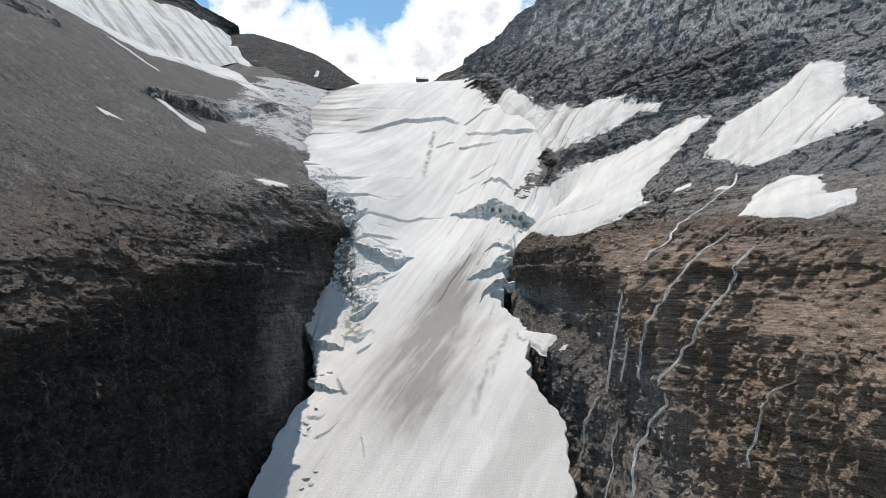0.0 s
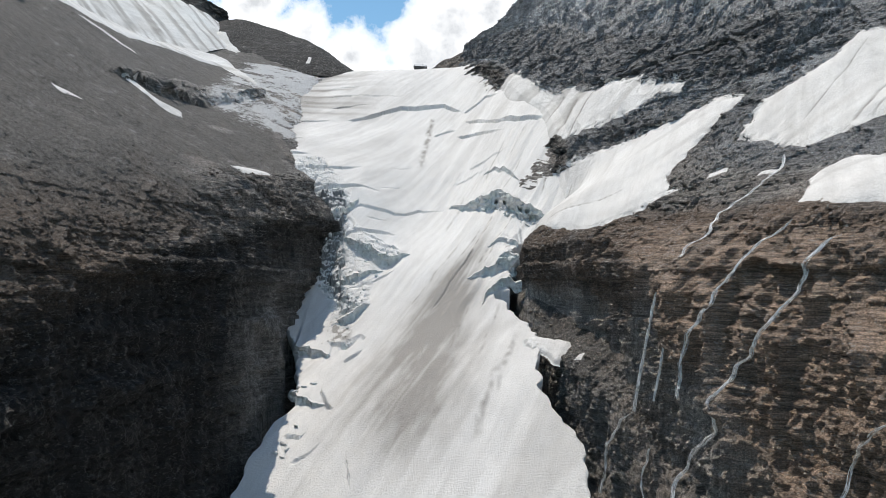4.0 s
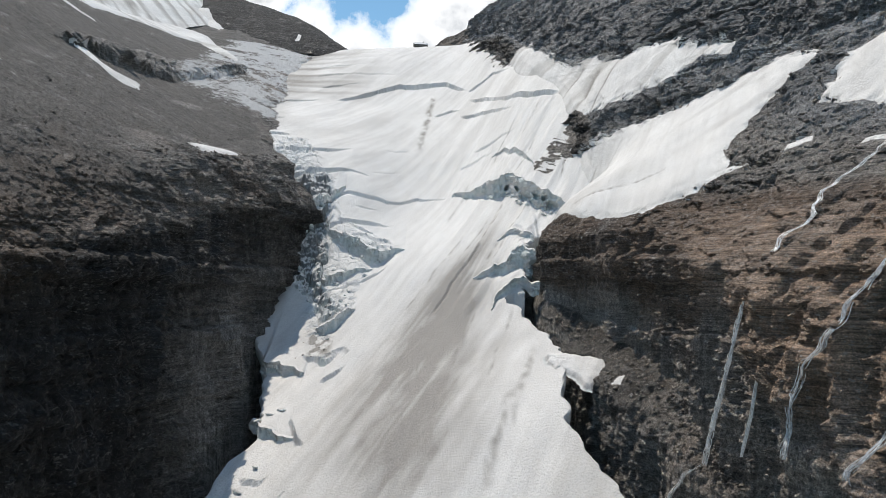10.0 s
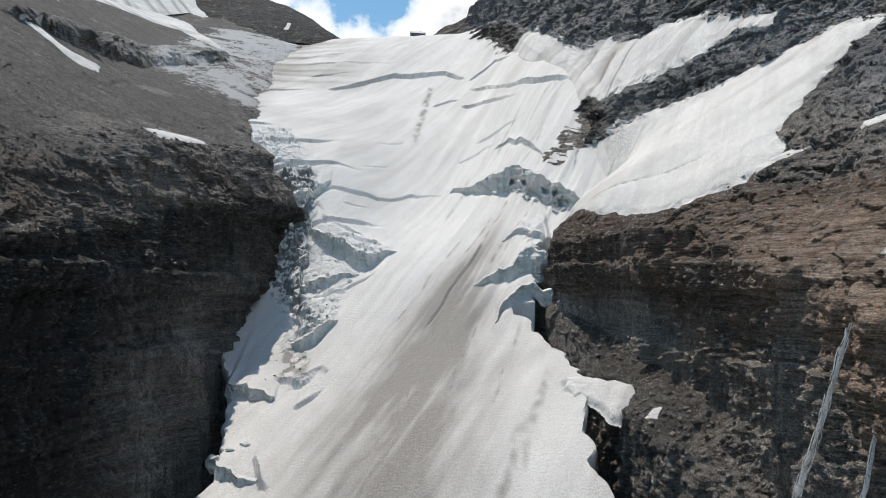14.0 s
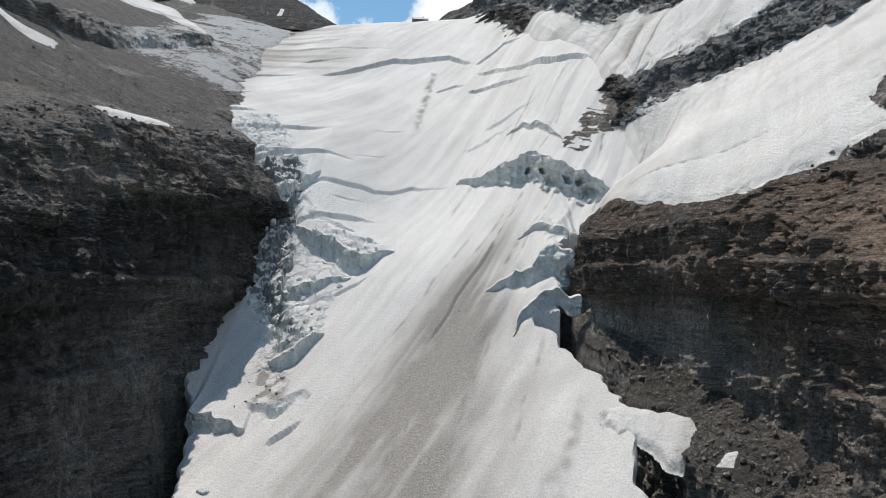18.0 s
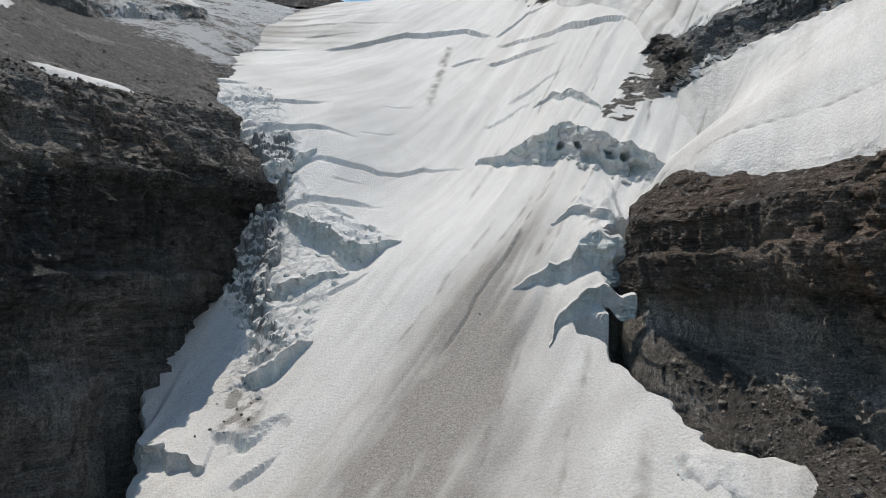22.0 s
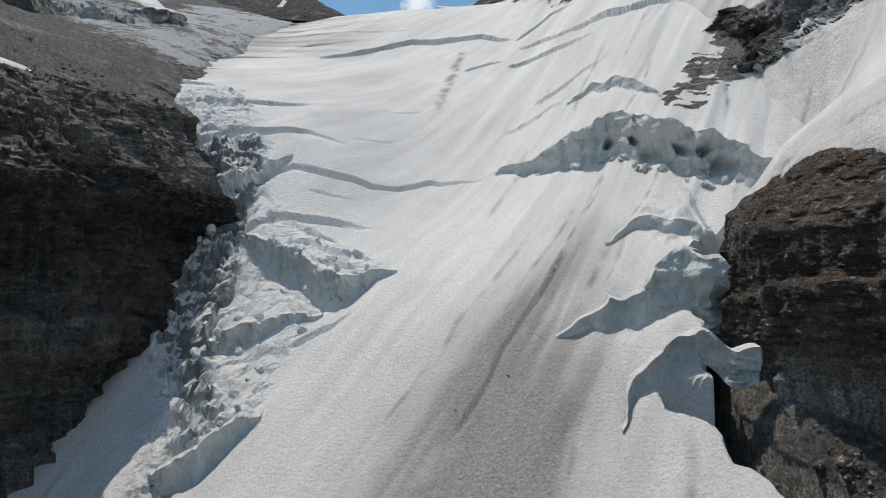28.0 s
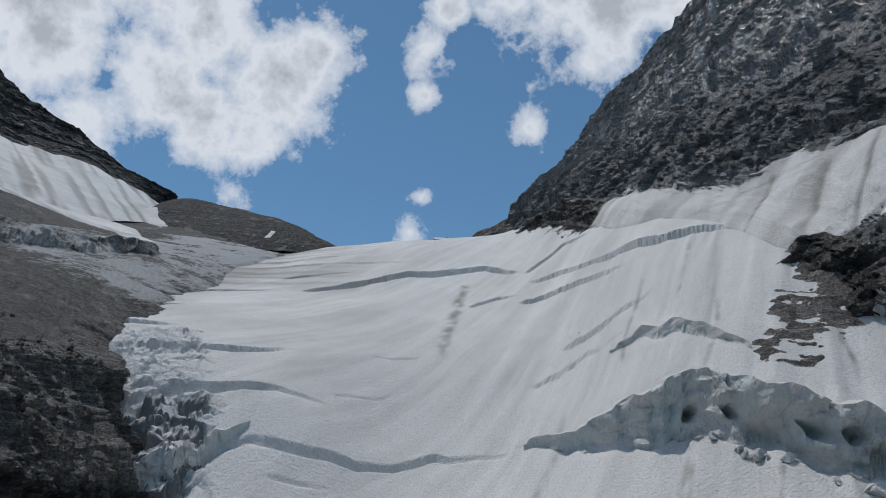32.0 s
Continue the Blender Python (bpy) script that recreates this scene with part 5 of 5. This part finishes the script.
def edge_slabs():
    """Broken snow slabs at the lower ice edge."""
    rng = random.Random(17)
    shapes = [mesh_from(rough_block(rng, 1.0, 0.5), "ice_block", SNOW, (("dirt", 0.2), ("ice", None), ("soot", 0.1))) for _ in range(3)]
    for x, y, r in ((-52, 289, 1.7), (-50, 286, 1.4), (-54, 285, 1.6), (-51, 283, 1.1), (-47, 263, 1.6), (-45, 260, 1.4), (-48, 259, 1.2), (-44, 265, 1.0), (-49, 296, 1.3), (-53, 313, 1.4), (-50, 316, 1.2), (-47, 318, 1.5)):
        z = float(glacier_height(np.array([float(x)]), np.array([float(y)]))[0][0])
        ob = new("ice_block", rng.choice(shapes))
        ob.matrix_world = pose(x, y, z + 0.1 * r, rng.uniform(-18, 18), rng.uniform(-18, 18), rng.uniform(0, 360)) @ Matrix.Diagonal((r * 1.3, r * 0.8, r, 1))
        tagged(ob, "tilted white snow block broken at the ice edge", "ice block", "snow blocks at the ice edge")


edge_slabs()


def cave_rubble():
    """Fallen ice at the foot of the long wall."""
    rng = random.Random(31)
    shapes = [mesh_from(rough_block(rng, 1.0, 0.8), "ice_block", SNOW, (("dirt", 0.15), ("ice", None), ("soot", 0.45))) for _ in range(4)]
    line = np.array(STEPS[0][0])
    for _ in range(26):
        x = rng.uniform(27, 47)
        y = float(np.interp(x, line[:, 0], line[:, 1]) + step_wobble(np.array([x]))[0]) - rng.uniform(0.8, 3.0)
        z = float(glacier_height(np.array([x]), np.array([y]))[0][0])
        r = rng.uniform(0.4, 1.4)
        ob = new("ice_block", rng.choice(shapes))
        ob.matrix_world = pose(x, y, z + 0.2 * r, rng.uniform(-40, 40), rng.uniform(-40, 40), rng.uniform(0, 360)) @ Matrix.Diagonal((r, r * 0.9, r * rng.uniform(0.7, 1.3), 1))
        tagged(ob, "grey ice block fallen below the ice wall", "ice block", "ice blocks below the wall")


cave_rubble()


def scatter_boulders():
    rng = random.Random(9)
    at = (("brown", 0.25), ("scree", 0.0), ("tone", 0.95), ("fleck", 0.0), ("wet", 0.0))
    shapes = [mesh_from(rough_block(rng, 1.0, 0.75), "boulder", ROCK_LEFT, at) for _ in range(6)]

    def put(x, y, z, r, words, group):
        ob = new("boulder", rng.choice(shapes))
        ob.matrix_world = pose(x, y, z + 0.2 * r, rng.uniform(-25, 25), rng.uniform(-25, 25), rng.uniform(0, 360)) @ Matrix.Diagonal((r, r * rng.uniform(0.7, 1.1), r, 1))
        tagged(ob, words, "boulder", group)

    n = PL.shape
    for _ in range(80):
        i, j = rng.randrange(60, int(n[0] * 0.72)), rng.randrange(225, n[1] - 20)
        x, y, z = PL[i, j]
        put(x, y, z, rng.uniform(0.3, 0.8) * (1.5 if rng.random() < 0.08 else 0.75), "grey limestone boulder lying on the scree", "boulders on the scree")
    for x, y, r in ((47.5, 378.5, 1.3), (-8, 352, 0.4), (4, 361, 0.5), (-3, 357, 0.4), (8, 372, 0.35), (-43, 357, 0.5), (-45, 355, 0.4), (-47, 352, 0.5), (-40, 351, 0.6), (-41, 348, 0.9), (-42.5, 350, 0.7), (-39, 346, 0.8), (-44, 347, 0.7), (-46, 345, 0.9), (-40.5, 353, 0.6), (-48, 343, 0.8), (-43, 344, 0.6), (-2, 345, 0.3), (12, 350, 0.35), (20, 470, 0.6), (-12, 412, 0.3)):
        z = float(glacier_height(np.array([float(x)]), np.array([float(y)]))[0][0])
        put(x, y, z, r * (1 if r > 1 else 0.55), "dark rock fallen onto the glacier snow", "rocks on the glacier")


scatter_boulders()


def stone_litter(name, P, rows, cols, count, size, seed, material, words, brown=0.2):
    """Many small loose stones lying on a slope, in one mesh."""
    rng = np.random.RandomState(seed)
    octa = np.array([(1, 0, 0), (-1, 0, 0), (0, 1, 0), (0, -1, 0), (0, 0, 1), (0, 0, -1)], float)
    tri = np.array([(0, 2, 4), (2, 1, 4), (1, 3, 4), (3, 0, 4), (2, 0, 5), (1, 2, 5), (3, 1, 5), (0, 3, 5)])
    i = rng.randint(rows[0], rows[1], count)
    j = rng.randint(cols[0], cols[1], count)
    at = P[i, j]
    r = size * (0.5 + rng.pareto(3.2, count))
    r = np.minimum(r, size * 4)
    V = octa[None] * (0.65 + 0.5 * rng.rand(count, 6, 1)) + 0.22 * rng.randn(count, 6, 3)
    V = V * r[:, None, None] * np.array([1.0, 1.0, 0.75]) + at[:, None, :] + np.array([0, 0, 1.0]) * (0.25 * r)[:, None, None]
    F = (tri[None] + 6 * np.arange(count)[:, None, None]).reshape(-1, 3)
    me = bpy.data.meshes.new(name)
    me.vertices.add(count * 6)
    me.vertices.foreach_set("co", V.astype(np.float32).ravel())
    me.loops.add(F.size)
    me.loops.foreach_set("vertex_index", F.astype(np.int32).ravel())
    me.polygons.add(len(F))
    me.polygons.foreach_set("loop_start", np.arange(0, F.size, 3, dtype=np.int32))
    me.update(calc_edges=True)
    vary = np.repeat(rng.rand(count), 6)
    for key, val in (("brown", brown + 0.4 * (vary - 0.5)), ("scree", 0 * vary), ("tone", 0.50 + 0.6 * vary), ("fleck", 0 * vary), ("wet", 0 * vary)):
        a = me.attributes.new(key, "FLOAT", "POINT")
        a.data.foreach_set("value", val.astype(np.float32))
    me.materials.append(material)
    tagged(new(name, me), words, "loose stones", kind="stuff")


stone_litter("scree_stones", PL, (40, 690), (215, PL.shape[1] - 4), 12000, 0.17, 3, ROCK_LEFT, "loose grey limestone stones on the scree slope")
stone_litter("bench_stones", PL, (40, 640), (168, 235), 6000, 0.28, 4, ROCK_LEFT, "brown and grey stones on the bench over the cliff", 0.5)
stone_litter("ledge_stones", PR, (260, 470), (60, 82), 2500, 0.24, 5, ROCK_RIGHT, "dark rubble on the ledge beside the ice")
stone_litter("terrace_stones", PR, (60, 560), (230, 345), 6000, 0.26, 6, ROCK_RIGHT, "dark broken stones on the rock terraces")


def rock_outcrop(poly, seed, rise, words):
    """Bare ledges standing out of the snow."""
    p = np.array(poly, float)
    x = np.arange(p[:, 0].min() - 1, p[:, 0].max() + 1, 0.3)
    y = np.arange(p[:, 1].min() - 1, p[:, 1].max() + 1, 0.3)
    X, Y = np.meshgrid(x, y, indexing="ij")
    d = inside(poly, X, Y) + 1.6 * fractal(X / 5, Y / 5, 0 * X, 3, seed)
    Z0 = glacier_height(X, Y)[0]
    slab = cell1((Z0 + 0.25 * X + 0.8 * vnoise(X / 5, Y / 5, 0, seed + 1)) / 1.3, seed) + 0.6 * cell1((Z0 + 0.4 * X) / 0.55, seed + 2)
    Z = Z0 + np.clip(d, -1, 2) * 0.3 * rise + 0.45 * slab * rise + 0.5 * fractal(X / 2.5, Y / 2.5, 0 * X, 4, seed + 3) - 0.25
    keep = (d[:-1, :-1] > -0.9) & (d[1:, 1:] > -0.9)
    at = {"brown": 0.1 + 0 * X, "scree": 0 * X, "tone": 0.5 + 0 * X, "fleck": 0.25 + 0 * X, "wet": 0.4 + 0 * X}
    tagged(new("rock_outcrop", grid_mesh("rock_outcrop", np.stack([X, Y, Z], -1), ROCK_RIGHT, at, keep)), words, "rock outcrop", "rock ledges in the snow")


rock_outcrop([(62, 448), (66, 436), (60, 424), (54, 414), (50, 410), (49, 416), (53, 428), (57, 442)], 161, 1.0, "grey rock ledges breaking through the dirty snow")
rock_outcrop([(39, 414), (46, 409), (51, 416), (54, 427), (50, 430), (44, 422)], 171, 0.8, "low grey rock rib above the ice wall")


# ---------------------------------------------------------------- meltwater
def water_material():
    mat, nt, bsdf = nodes_of("white_water")
    pos = position(nt)
    n = noise_tex(nt, pos, 0.6, 8, 0.8, (1.0, 1.0, 0.4))
    nt.links.new(ramp(nt, n, ((0.3, (0.70, 0.72, 0.73)), (0.6, (0.92, 0.92, 0.92)))), bsdf.inputs["Base Color"])
    bsdf.inputs["Roughness"].default_value = 0.35
    clear = nt.nodes.new("ShaderNodeBsdfTransparent")
    both = nt.nodes.new("ShaderNodeMixShader")
    nt.links.new(ramp(nt, n, ((0.36, grey(0.12)), (0.54, grey(0.97)))), both.inputs[0])
    nt.links.new(clear.outputs[0], both.inputs[1])
    nt.links.new(bsdf.outputs[0], both.inputs[2])
    nt.links.new(both.outputs[0], nt.nodes["Material Output"].inputs["Surface"])
    return mat


WATER = water_material()
FACE_E = PR[:620, :360].reshape(-1, 3)


def snap(p):
    d = FACE_E - np.array(p)
    return FACE_E[np.argmin((d[:, 0] * 0.35) ** 2 + d[:, 1] ** 2 + d[:, 2] ** 2)]


def waterfall(points, width, strands, words, free=False, fan=0.8):
    fall = tagged(new("waterfall"), words, "waterfall", "meltwater falls on the brown cliff")
    rng = random.Random(int(points[0][1] * 7 + points[0][2]))
    p = np.array(points, float)
    s = np.concatenate([[0], np.cumsum(np.linalg.norm(np.diff(p, axis=0), axis=1))])
    u = np.arange(0, s[-1], 0.7)
    path = np.stack([np.interp(u, s, p[:, k]) for k in range(3)], -1)
    if not free:
        path = np.array([snap(q) for q in path])
        k = np.hanning(9) / np.hanning(9).sum()
        path = np.stack([np.convolve(np.pad(path[:, c], 4, mode="edge"), k, mode="valid") for c in range(3)], -1)
    path = path + np.array([-1.0, -0.5, 0.6])
    n = len(path)
    t = np.linspace(0, 1, n)
    for q in range(strands + 4):
        off = rng.gauss(0, 0.55) * width
        i = rng.randrange(0, 6)
        while i < n - 3:
            run = min(rng.randrange(6, 20), n - i)
            thin = rng.uniform(0.05, 0.15)
            bm = bmesh.new()
            ring0 = None
            for k in range(i, i + run):
                sway = off * (0.45 + fan * t[k]) + 0.5 * width * float(vnoise(k / 1.6, q * 3.7, 0, 142)) + 0.5 * width * float(vnoise(k / 6.0, q * 1.3, 0, 143))
                taper = math.sin(math.pi * (k - i + 0.4) / (run - 0.2))
                w = width * thin * rng.uniform(0.6, 1.3) * (0.2 + 0.8 * taper) * (1 + 0.6 * fan * t[k]) * (0.35 + 1.3 * abs(float(vnoise(k / 3.5, 0.5, 0, 144))))
                c = path[k] + np.array([-0.12 * (q % 4), sway, 0])
                ring = [bm.verts.new(c + np.array(v)) for v in ((-0.08, 0, 0), (0, w, 0), (0.08, 0, 0), (0, -w, 0))]
                if ring0:
                    for e in range(4):
                        bm.faces.new((ring0[e], ring0[(e + 1) % 4], ring[(e + 1) % 4], ring[e]))
                ring0 = ring
            part("strand", bm, WATER, fall)
            i += run + rng.choice((-2, 0, 2, 4))
    return fall


waterfall([(101, 258, 130), (90, 248, 121), (77, 244, 113), (70, 236, 106), (63, 233, 99)], 0.9, 6, "white meltwater stream running down brown ledges")
waterfall([(54.8, 227, 91), (53.5, 233, 76), (53.2, 240, 64), (53.0, 243, 58)], 0.8, 10, "tall white waterfall leaping down the dark cliff", True, 2.2)
waterfall([(51.5, 244, 58), (50, 250, 52), (48, 257, 46), (46.5, 260, 36), (46, 261, 22)], 0.8, 9, "white lower cascade spreading over black rock", False, 3.0)
waterfall([(78, 200, 108), (72, 203, 104), (65, 204, 96), (62, 205, 92), (61, 205, 89), (58, 208, 84), (56, 211, 78), (55.5, 213, 66)], 0.8, 7, "thin white waterfall over reddish ledges", False, 1.2)
waterfall([(78, 184, 105), (76, 185, 102), (69, 186, 93), (66, 187, 87), (62, 195, 77), (59, 197, 71), (58, 199, 64), (57, 212, 53), (56, 215, 48), (54, 212, 36), (53, 212, 28)], 0.8, 8, "long white cascade over brown and black rock")
waterfall([(55.5, 222, 80), (54.5, 223, 72), (53.5, 225, 64)], 0.3, 4, "thin white trickle on black rock", True)
waterfall([(67.5, 140, 80), (66.5, 148, 75), (66, 160, 66), (65, 160, 61), (64.5, 159, 56)], 0.5, 4, "small white trickle on brown rock", False, 1.2)
waterfall([(54, 230, 52), (53, 236, 43), (51, 232, 31), (50, 232, 24)], 0.6, 5, "thin white trickle low on black rock", False, 2.0)


# ---------------------------------------------------------------- snow bridge beside the rubble ledge
def snow_bridge():
    x = np.arange(28, 49, 0.3)
    y = np.arange(293, 313, 0.3)
    X, Y = np.meshgrid(x, y, indexing="ij")
    poly = [(30, 311), (36, 311), (41, 309), (46, 307), (46, 302), (43, 298), (40, 295.5), (38.5, 296), (37.5, 300), (35, 303), (31.5, 303.5)]
    d = inside(poly, X, Y) + 0.5 * fractal(X / 2.5, Y / 2.5, 0 * X, 3, 151)
    Z = 69.6 + 0.44 * (Y - 305) + 0.04 * (X - 36) + 0.4 * smooth(0, 3, d) - 1.5 * smooth(0.7, -0.7, d) + 0.15 * fractal(X / 3, Y / 3, 0 * X, 2, 152)
    keep = (d[:-1, :-1] > -0.8) | (d[1:, 1:] > -0.8)
    zero = np.zeros_like(X)
    me = grid_mesh("snow_bridge", np.stack([X, Y, Z], -1), SNOW, {"dirt": 0.3 * smooth(0.4, 0, d), "ice": 0.6 * smooth(0.0, -0.5, d), "soot": zero}, keep, True)
    tagged(new("snow_bridge", me), "white snow tongue bridging the gap to the rubble ledge", "snow bridge")


snow_bridge()
